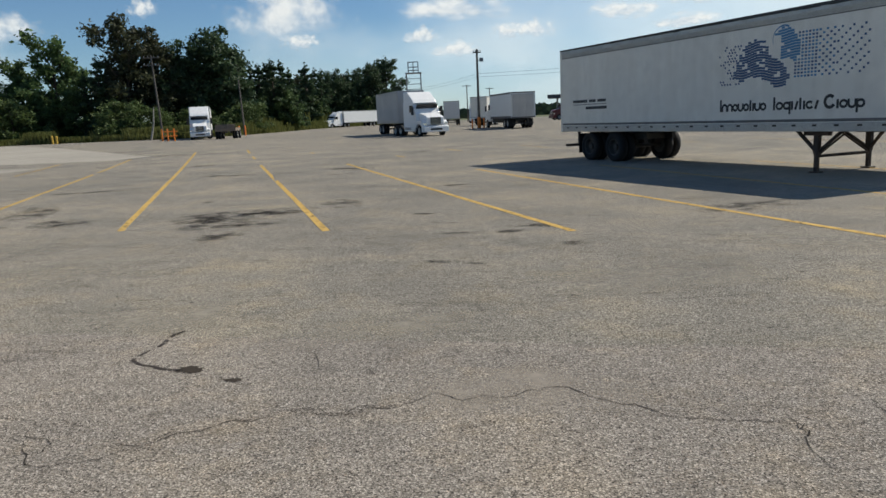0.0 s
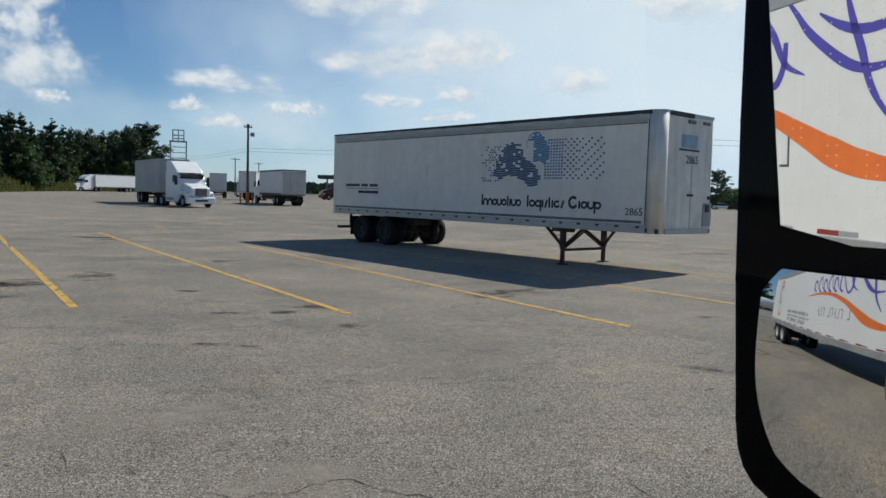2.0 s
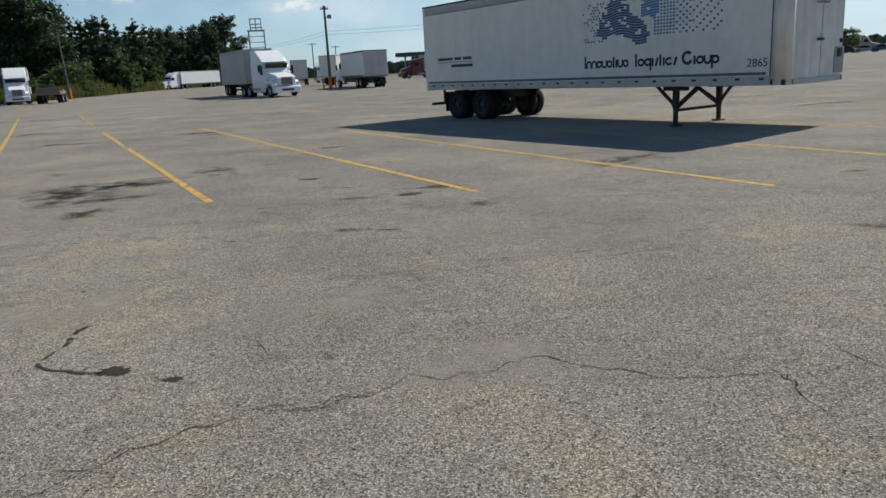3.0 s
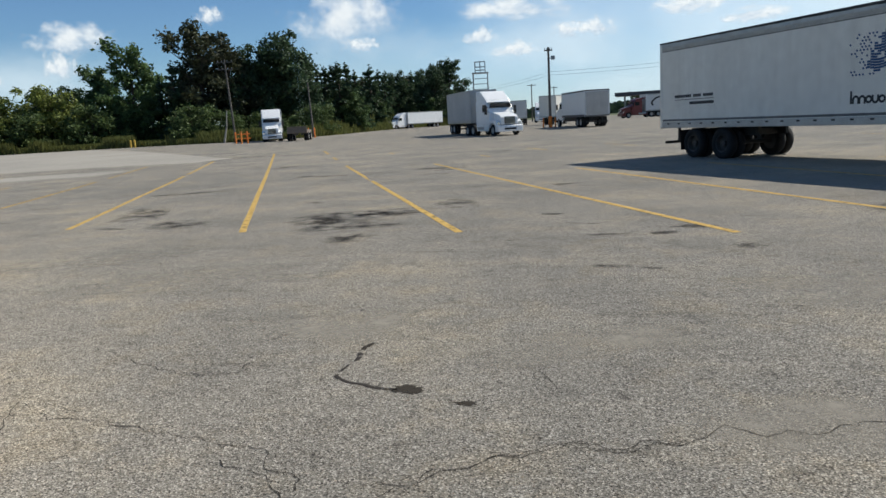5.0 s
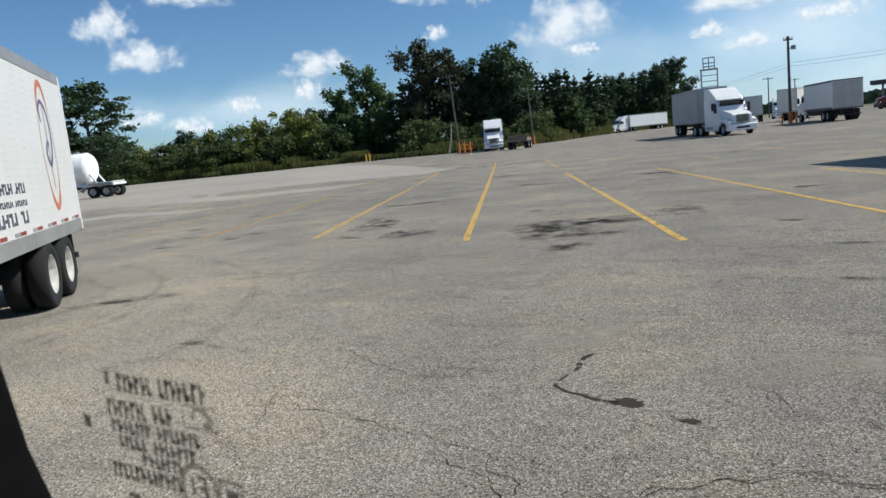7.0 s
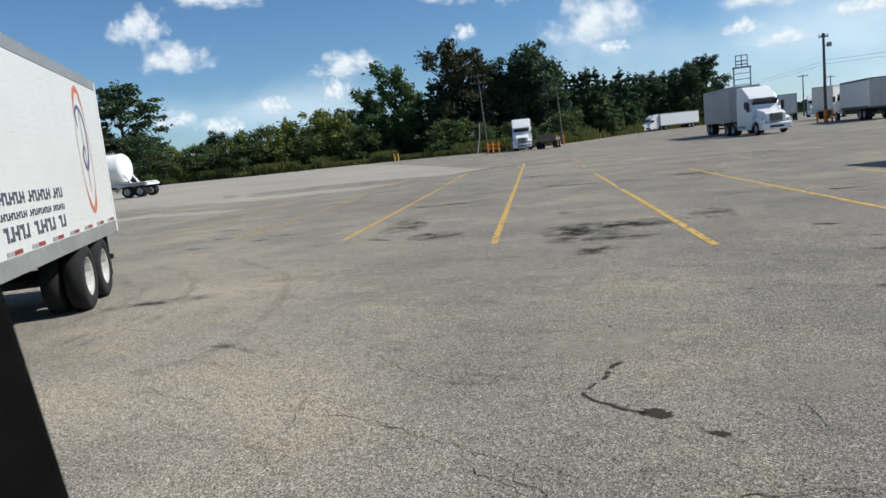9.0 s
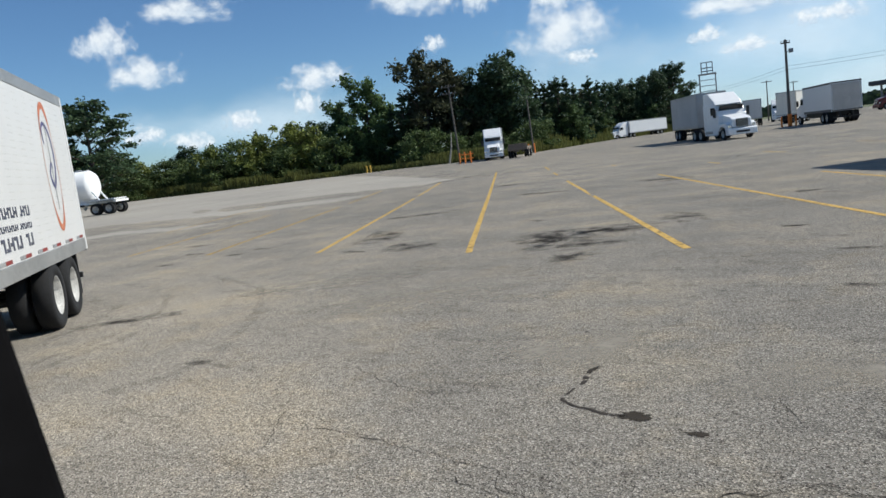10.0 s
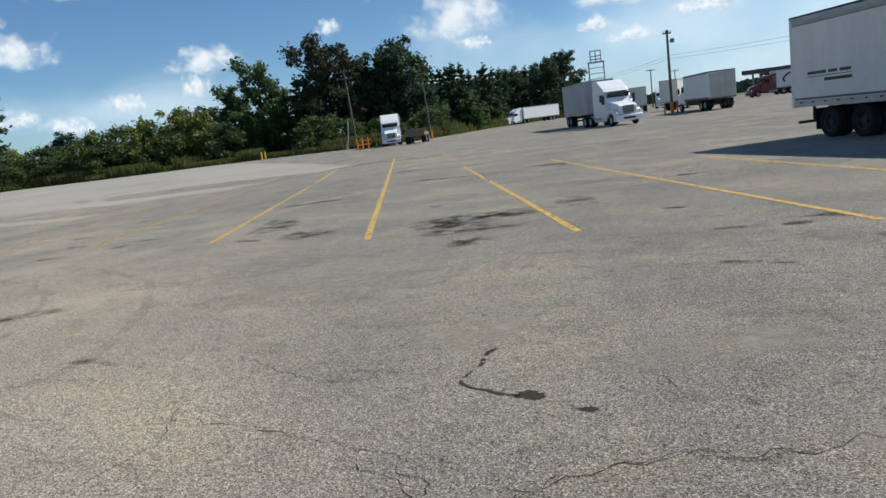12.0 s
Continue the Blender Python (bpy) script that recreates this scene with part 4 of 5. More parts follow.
WAVE = [(8.94, 2.57), (9.14, 3.08), (9.36, 3.38), (9.69, 3.49), (9.98, 3.45), (10.15, 3.22), (10.16, 3.05), (10.64, 2.78), (10.83, 2.48), (10.77, 2.25), (10.54, 2.18), (10.28, 2.25), (10.08, 2.42), (9.82, 2.50), (9.49, 2.50), (9.2, 2.38)]
CREST = [(10.31, 3.55), (10.54, 3.69), (10.80, 3.66), (11.03, 3.50), (11.16, 3.22), (11.13, 2.97), (11.03, 2.82), (10.80, 2.90), (10.60, 2.91), (10.52, 2.91), (10.60, 3.08), (10.56, 3.28), (10.5, 3.48)]
bm_n, bm_b = bmesh.new(), bmesh.new()
for bm, shape, rise in ((bm_n, WAVE, 0.05), (bm_b, CREST, 0.03)):
    z = 2.14
    while z < 3.74:
        x = 8.9
        while x < 11.3:
            zz = z + rise * math.sin(x * 5.2 + 0.6)
            if inside(shape, x, zz) and rng.random() > 0.07:
                box(bm, (x, Y - 0.003, zz), (0.102, 0.006, 0.056))
            x += 0.10
        z += 0.068
for i in range(8):
    for j in range(14):
        x, z = 8.42 + 0.105 * i + (0.05 if j % 2 else 0), 2.36 + 0.078 * j
        if rng.random() < 0.30 + 0.09 * i and not inside(WAVE, x + 0.05, z):
            box(bm_n, (x, Y - 0.003, z), (0.055, 0.006, 0.045), 0.0, pose(0, 0, 0, 0, 40 - 10 * (i % 2), 0))
for i in range(21):
    for j in range(14):
        x, z = 11.02 + 0.10 * i, 2.44 + 0.082 * j
        far = x > 12.2
        if inside(CREST, x - 0.03, z) or (far and (i + 2 * j) % 3) or (not far and (i + j) % 2 and x > 11.7):
            continue
        box(bm_n if far or rng.random() < 0.5 else bm_b, (x, Y - 0.003, z), (0.062 - 0.008 * far, 0.006, 0.05))
tmp = mesh_of("stroke", ribbon(arc(10.62, 3.40, 0.34, 0.34, 200, 60, 10), [0.01 + 0.004 * i for i in range(11)], Y, -1, 1), BLUE)
bm_b.from_mesh(tmp)
bpy.data.meshes.remove(tmp)
tagged(part("emblem_dots", bm_n, NAVY, near, "dark blue dotted wave emblem"), kind="stuff")
tagged(part("emblem_crest", bm_b, BLUE, near, "mid-blue dotted crest of the emblem"), kind="stuff")
XF = 14.72
text_part("2865", 0.27, INK, near, Matrix.Translation((13.75, Y - 0.004, 1.50)) @ pose(0, 0, 0, 90, 0, 0), "unit_number")
text_part("2865", 0.30, INK, near, Matrix.Translation((XF + 0.006, -0.2, 2.86)) @ pose(0, 0, 0, 90, 0, 90), "unit_number")
fw = bmesh.new()
box(fw, (XF + 0.004, -0.05, 3.42), (0.008, 0.75, 0.34))
part("front_emblem", fw, material("faded_blue_print", (0.30, 0.40, 0.50), 0.5, spread=0.3, scale=4), near, "faded blue emblem on the front wall")
part("front_lettering", boxes(((XF + 0.006, -0.05, 3.20), (0.008, 0.95, 0.05))), INK, near)
part("front_lamp", boxes(((XF + 0.02, 0.0, 3.92), (0.05, 0.32, 0.09), 0.01)), DARKRAIL, near)
part("front_plate", boxes(((XF + 0.02, 0.72, 3.93), (0.03, 0.34, 0.08), 0.005)), DARKRAIL, near)
part("front_seam", boxes(((XF + 0.003, 0.12, 1.95), (0.006, 0.012, 1.75))), DARKRAIL, near)
part("air_connector_panel", boxes(((XF + 0.012, 0.95, 1.55), (0.02, 0.42, 0.62), 0.004)), GREYBOX, near, "grey recessed connector panel")
for y, z, w, h in ((0.92, 1.72, 0.16, 0.2), (1.0, 2.0, 0.1, 0.1), (0.05, 2.05, 0.24, 0.06)):
    part("glad_hand", boxes(((XF + 0.03, y, z), (0.05, w, h), 0.01)), BLACK, near)
bm = bmesh.new()
for i in range(58):
    x = 0.02 + 14.4 * i / 58
    h = 0.055 + 0.045 * (i / 58) + 0.022 * noise.noise((i * 0.9, 0, 2))
    box(bm, (x + 0.125, Y - 0.003, 4.135 - h / 2), (0.25, 0.03, h))
tagged(part("roof_edge_wear", bm, BLACK, near, "dark weathered roof edge"), kind="stuff")
part("front_roof_edge", boxes(((XF + 0.008, -0.45, 4.075), (0.03, 1.1, 0.12), 0.01)), BLACK, near)
part("front_roof_trim", boxes(((XF + 0.008, 0.6, 4.085), (0.03, 0.95, 0.08), 0.01)), ALLOY, near)
bm = bmesh.new()
for i in range(5):
    rod(bm, (4.6 + 0.06 * i, -0.9, 0.62), (4.75 - 0.02 * i, -1.1, 1.02), 0.012, seg=5)
rod(bm, (4.55, -0.98, 0.66), (4.85, -0.98, 0.66), 0.012, seg=5)
part("spare_rack", bm, BLACK, near)

# the trailer coupled to the camera's own truck
own = box_trailer("coupled_trailer", pose(-14.81, 6.965, 0, 0, 0, -40.5), 14.7, 3.76, "white box semi-trailer with orange and purple lettering behind the truck", CREAM, ALLOY, floor=0.98, axles=(1.62, 2.82), detail=False)
Y = 1.29
tape_r, tape_w = [], []
for i in range(16):
    x = 0.25 + 0.92 * i
    tape_r.append((x, x + 0.30, 1.215, 1.265))
    tape_w.append((x + 0.30, x + 0.55, 1.215, 1.265))
marks("red_tape", tape_r, Y, 1, REDTAPE, own, "strip of red reflective tape")
marks("white_tape", tape_w, Y, 1, GREYBOX, own)
bm = bmesh.new()
for i in range(26):
    for dx in (-0.065, 0.065):
        for k in range(22):
            box(bm, (0.66 + 0.52 * i + dx, Y + 0.003, 1.4 + 0.1 * k), (0.011, 0.008, 0.011))
tagged(part("rivets", bm, PANEL, own, "double rows of rivets up the side panels"), kind="stuff")
oval = [(1.70 + 0.42 * math.sin(2 * math.pi * i / 24), 2.48 + 1.0 * math.cos(2 * math.pi * i / 24)) for i in range(25)]
part("oval_emblem", ribbon(oval, [0.11 if abs(z - 2.48) > 0.85 else (0.055 if abs(z - 2.48) > 0.6 else 0.02) for _, z in oval], Y, 1, 4), OVALRED, own, "orange oval emblem ring")
part("emblem_staff", ribbon([(1.70, 3.2), (1.70, 2.6), (1.70, 1.78)], [0.03, 0.04, 0.05], Y, 1), GREYBOX, own)
part("emblem_curl", ribbon([(1.94, 2.84), (1.97, 3.06), (1.78, 3.18), (1.52, 3.04), (1.42, 2.72), (1.49, 2.40), (1.70, 2.16), (1.87, 2.34), (1.72, 2.54), (1.62, 2.46)], [0.05, 0.06, 0.07, 0.07, 0.065, 0.07, 0.085, 0.07, 0.05, 0.03], Y, 1), CURLINK, own, "violet-grey curling emblem stroke")
def bar_row(x0, count, pitch, z0, z1, skip):
    """Unreadable print as upright bars, every second one with a short cross bar."""
    row = []
    for i in range(count):
        if i % skip[0] != skip[1]:
            x, h = x0 + pitch * i, z1 - z0
            row.append((x, x + 0.34 * pitch, z0, z1))
            row.append((x + 0.34 * pitch, x + 0.8 * pitch, z0 + 0.36 * h * (i * 5 % 3), z0 + 0.36 * h * (i * 5 % 3) + 0.27 * h))
    return row


marks("side_print", bar_row(3.62, 24, 0.125, 1.77, 1.91, (9, 4)), Y, 1, FADEINK, own)
marks("web_print", bar_row(3.62, 36, 0.088, 1.60, 1.68, (12, 7)), Y, 1, FADEINK, own)
marks("number_bar", bar_row(3.68, 14, 0.19, 1.36, 1.53, (6, 2)), Y, 1, FADEINK, own, "dark number printed as plain bars")
part("swoosh", ribbon([(6.4, 2.62), (7.6, 2.74), (8.6, 2.70), (9.48, 2.49), (10.04, 2.26), (10.55, 2.03), (11.0, 1.90), (11.6, 1.84), (12.6, 1.90)], [0.03, 0.09, 0.13, 0.16, 0.22, 0.30, 0.26, 0.16, 0.03], Y, 1), SWOOSH, own, "orange painted swoosh")
SCRIPT = [([(9.28, 3.62), (9.44, 3.50), (9.6, 3.31), (9.8, 2.99), (10.11, 2.84)], [0.05, 0.09, 0.11, 0.08, 0.01]),
          ([(9.80, 3.22), (9.77, 2.98), (9.66, 2.80), (9.52, 2.80), (9.40, 2.95), (9.30, 3.12)], [0.07, 0.09, 0.09, 0.07, 0.05, 0.02]),
          ([(9.80, 3.66), (9.98, 3.46), (10.19, 3.23), (10.62, 2.92), (10.94, 2.80), (11.30, 2.82)], [0.04, 0.07, 0.10, 0.11, 0.09, 0.04]),
          ([(10.30, 3.42), (10.6, 3.25), (10.92, 3.16), (11.3, 3.2), (11.6, 3.4)], [0.02, 0.09, 0.10, 0.08, 0.03]),
          ([(10.66, 3.55), (10.76, 3.25), (10.86, 3.02), (11.02, 2.60), (11.3, 2.25)], [0.05, 0.09, 0.10, 0.08, 0.03])]
for i in range(6):
    x = 9.1 - 0.42 * i
    SCRIPT.append(([(x + 0.2, 2.95), (x + 0.05, 3.3 - 0.1 * (i % 2)), (x - 0.12, 3.15), (x - 0.05, 2.88), (x + 0.12, 2.82), (x - 0.2, 2.95)], [0.03, 0.06, 0.08, 0.07, 0.06, 0.03]))
for pts, widths in SCRIPT:
    part("purple_script", ribbon(pts, widths, Y, 1), PURPLE, own, "sweeping purple script stroke")
marks("side_print", [b for i in range(11) for x in (9.9 - 0.22 * i,) for b in ((x - 0.025, x, 1.90, 2.22), (x - 0.15, x - 0.025, 1.90 + 0.147 * (i % 3), 1.925 + 0.147 * (i % 3))) if i % 6 != 1], Y, 1, FADEINK, own)

# trucks standing about the lot
tractor("highway_tractor", stand(-12.7, 63.1, -54), "white sleeper tractor with a tall roof fairing before a trailer", WHITE)
box_trailer("short_trailer", stand(-20.6, 76.3, -61), 9.2, 4.05, "grimy grey box trailer coupled behind a white tractor", material("grimy_grey_panel", (0.45, 0.45, 0.44), 0.6, spread=0.15, scale=0.6), ALLOY, detail=False, axles=(1.3, 2.5), group="parked trailers")
tractor("highway_tractor", stand(-46.9, 83.6, -62), "white high-roof tractor parked alone facing the lot", WHITE, roof=4.1)
box_trailer("long_trailer", stand(-55.4, 99.6, -62), 12.5, 4.12, "white box trailer coupled behind a parked tractor", CREAM, ALLOY, detail=False, group="parked trailers")
tractor("highway_tractor", stand(-66.0, 179.5, -120), "white sleeper tractor far off by the grass verge", WHITE)
box_trailer("long_trailer", stand(-57.0, 194.5, -120), 12.5, 4.1, "clean white box trailer far off by the verge", WHITE, ALLOY, detail=False, group="parked trailers")
box_trailer("box_trailer", stand(-6.3, 76.45, 112.6), 8.4, 3.68, "white box trailer with grey rear doors over a dark chassis", WHITE, DARKRAIL, detail=False, axles=(1.5, 2.7), group="parked trailers")
part("door_panel", boxes(((-0.012, 0, 2.37), (0.012, 2.3, 2.3))), material("weathered_door_skin", (0.48, 0.465, 0.44), 0.6, spread=0.2, scale=1.2), bpy.data.objects["box_trailer"], "grey weathered rear door skin")
part("chassis_skirt", boxes(((5.5, 0, 0.85), (6.5, 1.9, 0.5), 0.05)), BLACK, bpy.data.objects["box_trailer"])
cabin = part("cab", profile(bmesh.new(), [(8.55, 0.75), (8.55, 2.75), (9.6, 2.75), (10.2, 1.95), (11.2, 1.75), (11.3, 0.75)], -1.15, 1.15, 0.08), WHITE, bpy.data.objects["box_trailer"], "white cab at the front of the box body")
for s in (1, -1):
    part("side_window", boxes(((9.3, s * 1.155, 2.3), (0.8, 0.012, 0.55), 0.004)), SCREEN, cabin)
    part("wing_mirror", boxes(((9.9, s * 1.4, 2.2), (0.12, 0.2, 0.6), 0.03)), BLACK, cabin)
    wheel(bpy.data.objects["box_trailer"], 10.2, s * 1.05, s, r=0.48)
box_trailer("box_trailer", stand(-21.6, 118, 100), 10, 3.9, "grey-white trailer seen from its ribbed rear doors", CREAM, ALLOY, detail=False, group="parked trailers")
tractor("highway_tractor", stand(-22.0, 146, -80), "white tractor parked behind a row of trailers", WHITE)
tr = box_trailer("box_trailer", stand(-15.0, 103.5, 72), 9.0, 4.0, "off-white trailer with a dark emblem behind the light pole", PANEL, ALLOY, detail=False, group="parked trailers")
part("emblem", ribbon([(2.6, 2.9), (3.6, 3.3), (4.6, 3.0), (3.6, 2.7), (2.4, 3.1)], [0.2, 0.3, 0.25, 0.3, 0.1], -1.29, -1), BLACK, tr)
tractor("red_tractor", stand(-6.6, 136, 205), "dark red tractor coupled to a white trailer", REDPAINT, roof=3.4, sleeper=False)
tr = box_trailer("long_trailer", stand(10.0, 143.7, 205), 14, 4.0, "white trailer with a black angular stripe behind a red tractor", CREAM, ALLOY, detail=False, group="parked trailers")
part("angular_stripe", ribbon([(12.6, 2.0), (12.9, 2.5), (12.0, 3.3), (10.5, 3.5), (8.0, 3.5)], [0.3, 0.35, 0.3, 0.2, 0.15], 1.29, 1, 3), INK, tr)

# low flatbed by the verge
fb = thing("flatbed_trailer", stand(-42.8, 83, -70), "low empty brown flatbed trailer", "trailer")
part("deck", boxes(((0, 0, 1.08), (5.0, 2.4, 0.40), 0.03), ((2.3, 0, 1.45), (0.12, 2.3, 0.5), 0.02)), OLIVE, fb)
part("bed_frame", boxes(((0, 0.5, 0.78), (4.8, 0.12, 0.24)), ((0, -0.5, 0.78), (4.8, 0.12, 0.24))), BLACK, fb)
duals(fb, -1.4)
duals(fb, 1.4)

# dry bulk tanker
tk = thing("bulk_tanker", stand(-66.4, 37.2, 209), "white pneumatic bulk tanker trailer with cone hoppers", "tanker trailer")
bm = bmesh.new()
rings = [(-3.35, 0.75), (-3.22, 1.16), (-2.95, 1.36), (6.5, 1.36), (7.2, 1.05), (7.4, 0.5)]
vs = [[bm.verts.new((x, r * math.cos(2 * math.pi * i / 28), 2.72 + r * math.sin(2 * math.pi * i / 28))) for i in range(28)] for x, r in rings]
for a, b in zip(vs, vs[1:]):
    for i in range(28):
        bm.faces.new((a[i], a[(i + 1) % 28], b[(i + 1) % 28], b[i]))
bm.faces.new(vs[0])
bm.faces.new(vs[-1])
bmesh.ops.recalc_face_normals(bm, faces=bm.faces[:])
part("tank", bm, WHITE, tk, "glossy white cylindrical tank", True)
for x in (-2.0, 1.6, 5.2):
    h = part("hopper", rod(bmesh.new(), (x, 0, 0.72), (x, 0, 2.55), 0.16, 1.36, 24), WHITE, tk, "white cone hopper", True)
    part("outlet", rod(bmesh.new(), (x, 0, 0.5), (x, 0, 0.78), 0.1, seg=10), ALLOY, h)
    part("manhole", rod(bmesh.new(), (x, 0, 4.02), (x, 0, 4.2), 0.3, seg=14), ALLOY, tk)
part("walkway", boxes(((1.4, 0, 4.10), (8.6, 0.5, 0.05))), ALLOY, tk)
part("tank_frame", boxes(((-3.7, 0.6, 1.12), (3.6, 0.14, 0.26)), ((-3.7, -0.6, 1.12), (3.6, 0.14, 0.26)), ((-5.5, 0, 1.12), (0.2, 2.3, 0.2)), ((-4.3, 0, 1.32), (2.3, 2.3, 0.08)), ((-3.55, 0.7, 1.75), (0.12, 0.12, 1.1), 0.0, pose(0, 0, 0, 0, 35, 0)), ((-3.55, -0.7, 1.75), (0.12, 0.12, 1.1), 0.0, pose(0, 0, 0, 0, 35, 0))), WHITE, tk)
for s in (1, -1):
    part("fender", boxes(((-4.25, s * 1.05, 1.2), (2.5, 0.6, 0.05), 0.01)), ALLOY, tk)
part("hose_tube", rod(bmesh.new(), (-2.5, 0.95, 0.95), (5.5, 0.95, 0.95), 0.1, seg=10), BLACK, tk)
for x in (-3.65, -4.9):
    part("axle", rod(bmesh.new(), (x, -1, 0.515), (x, 1, 0.515), 0.07), BLACK, tk)
    duals(tk, x)


# parked cars at the far side
def car(m, paint, label):
    t = thing("parked_car", m, label, "car", "row of parked cars")
    part("body", profile(bmesh.new(), [(-2.2, 0.35), (-2.25, 0.85), (-1.5, 0.95), (1.0, 0.92), (2.2, 0.78), (2.25, 0.35)], -0.88, 0.88, 0.08), paint, t)
    part("cabin", profile(bmesh.new(), [(-1.75, 0.9), (-1.1, 1.42), (0.2, 1.45), (1.0, 0.9)], -0.78, 0.78, 0.08), SCREEN, t, "dark glazed cabin")
    part("roof", profile(bmesh.new(), [(-1.15, 1.41), (-1.0, 1.49), (0.1, 1.50), (0.3, 1.43)], -0.76, 0.76, 0.03), paint, t)
    for x in (-1.4, 1.4):
        for s in (1, -1):
            wheel(t, x, s * 0.80, s, r=0.33)


CARS = [(WHITE, "white"), (GREYBOX, "grey"), (BLACK, "black"), (REDPAINT, "dark red"), (NAVY, "dark blue")]
rng = random.Random(11)
for i in range(14):
    az = 24.5 + 1.05 * i
    d = 186 - 0.6 * i
    p, c = CARS[(0, 1, 2, 0, 2, 1, 4, 0, 2, 3, 1, 2, 0, 1)[i]]
    car(stand(d * math.sin(radians(az)), d * math.cos(radians(az)), rng.uniform(-40, -20)), p, c + " car parked at the far edge of the lot")
tractor("day_cab_tractor", stand(98, 166, -35), "dark day-cab tractor parked among cars", GREYBOX, roof=3.4, sleeper=False)


# ---- poles, wires, tower, posts ----
def utility_pole(x, y, h, label, arms=1, lean=(0, 0), lamp=False, r=0.16, span=2.2):
    t = thing("utility_pole", stand(x, y, 20), label, "utility pole")
    part("shaft", rod(bmesh.new(), (0, 0, -0.4), (lean[0], lean[1], h), r, r * 0.65, 10), WOODPOLE, t)
    for k in range(arms):
        a = part("crossarm", boxes(((lean[0], lean[1], h - 0.35 - 1.0 * k), (span, 0.1, 0.12))), WOODPOLE, t)
        for dx in (-0.43 * span, -0.18 * span, 0.18 * span, 0.43 * span):
            part("insulator", rod(bmesh.new(), (lean[0] + dx, lean[1], h - 0.3 - 1.0 * k), (lean[0] + dx, lean[1], h - 0.08 - 1.0 * k), 0.045, seg=6), GALV, a)
    if lamp:
        f = part("lamp_arm", rod(bmesh.new(), (0, 0, h - 1.3), (0.45, 0, h - 1.05), 0.035, seg=6), GALV, t)
        part("floodlight", boxes(((0.48, -0.05, h - 1.15), (0.40, 0.36, 0.42), 0.05)), GALV, f, "grey floodlight head")
    return t


utility_pole(-12.0, 83.6, 8.75, "tall wooden pole with a floodlight near its top", 1, lamp=True, r=0.17, span=0.9)
utility_pole(-58.5, 94.0, 11.6, "leaning wooden utility pole before the trees", 2, (-0.5, 0))
utility_pole(-53.0, 108.0, 8.6, "wooden utility pole before the trees", 0, (-0.3, 0))
utility_pole(-29.2, 180, 9.0, "far thin utility pole", 1)
utility_pole(-27.0, 205, 9.0, "far thin utility pole", 1)
for z0, z1, y0 in ((6.5, 6.1, 83.6), (6.15, 5.65, 83.6)):
    pts = [(-40, 150, 8.0 + (z0 - 6.5)), (-12, y0, z0), (30, 60, z1 + 1.2), (70, 40, z1 + 1.5)]
    bm = bmesh.new()
    for a, b in zip(pts, pts[1:]):
        last = None
        for i in range(13):
            f = i / 12
            q = Vector(a).lerp(Vector(b), f) - Vector((0, 0, 1.0 * 4 * f * (1 - f) * 0.6))
            if last is not None:
                rod(bm, last, q, 0.011, seg=4)
            last = q
    tagged(new("overhead_wire", mesh_of("overhead_wire", bm, BLACK)), "thin sagging black overhead wire", "wire")

tw = thing("steel_tower", stand(-27.4, 117, 10), "tall open steel scaffold tower with a caged top platform", "tower")
for sx in (-1.15, 1.15):
    for sy in (-0.8, 0.8):
        part("post", boxes(((sx, sy, 4.25), (0.11, 0.11, 8.5))), GALV, tw)
for k in range(9):
    part("rung", boxes(((0, -0.8, 0.9 + 0.85 * k), (2.3, 0.05, 0.05))), GALV, tw)
    part("rung", boxes(((0, 0.8, 0.9 + 0.85 * k), (2.3, 0.05, 0.05))), GALV, tw)
part("platform", boxes(((0, 0, 8.55), (2.6, 2.0, 0.14))), GALV, tw)
cage = part("top_cage", boxes(*[((sx, sy, 9.48), (0.08, 0.08, 1.72)) for sx in (-0.8, 0, 0.8) for sy in (-0.6, 0.6)]), GALV, tw)
for sy in (-0.6, 0.6):
    for z in (9.0, 9.5, 10.3):
        part("cage_bar", boxes(((0, sy, z), (1.7, 0.07, 0.07))), GALV, cage)


def post(x, y, h, r, mat, label, lean=0.0):
    t = thing("bollard", stand(x, y), label, "bollard", "bollards by the verge")
    part("tube", rod(bmesh.new(), (0, 0, -0.2), (lean, 0, h), r, seg=10), mat, t)
    part("cap", rod(bmesh.new(), (lean, 0, h), (lean, 0, h + 0.05), r, r * 0.4, 10), mat, t)
    return t


for az, d, h in ((-31.6, 97.0, 1.4), (-31.2, 95.0, 1.45), (-30.75, 96.0, 1.45), (-26.2, 112.0, 1.45), (-25.75, 112.5, 1.45)):
    post(d * math.sin(radians(az)) - 0.84, d * math.cos(radians(az)) + 0.25, h, 0.10, ORANGE, "orange painted steel bollard")
for x, y in ((-12.7, 83.0), (-11.4, 83.2)):
    post(x, y, 1.05, 0.085, ORANGE, "orange painted steel bollard beside a pole")
for z in (0.75, 1.3):
    rail = thing("guard_rail", stand(-50.1, 82.2, 0), "orange horizontal rail between bollards", "rail")
    part("bar", rod(bmesh.new(), (-0.85, -0.15, z - 0.15), (0.75, 0.3, z - 0.15), 0.06, seg=10), ORANGE, rail)
for x, y in ((-80.5, 99), (-78.6, 97.6)):
    post(x, y, 1.15, 0.16, POSTYEL, "yellow painted steel bollard")
brl = thing("pole_guard", stand(-12.0, 83.6), "orange guard round the foot of the pole", "guard")
part("sleeve", rod(bmesh.new(), (0, 0, 0), (0, 0, 1.25), 0.20, seg=14), ORANGE, brl)

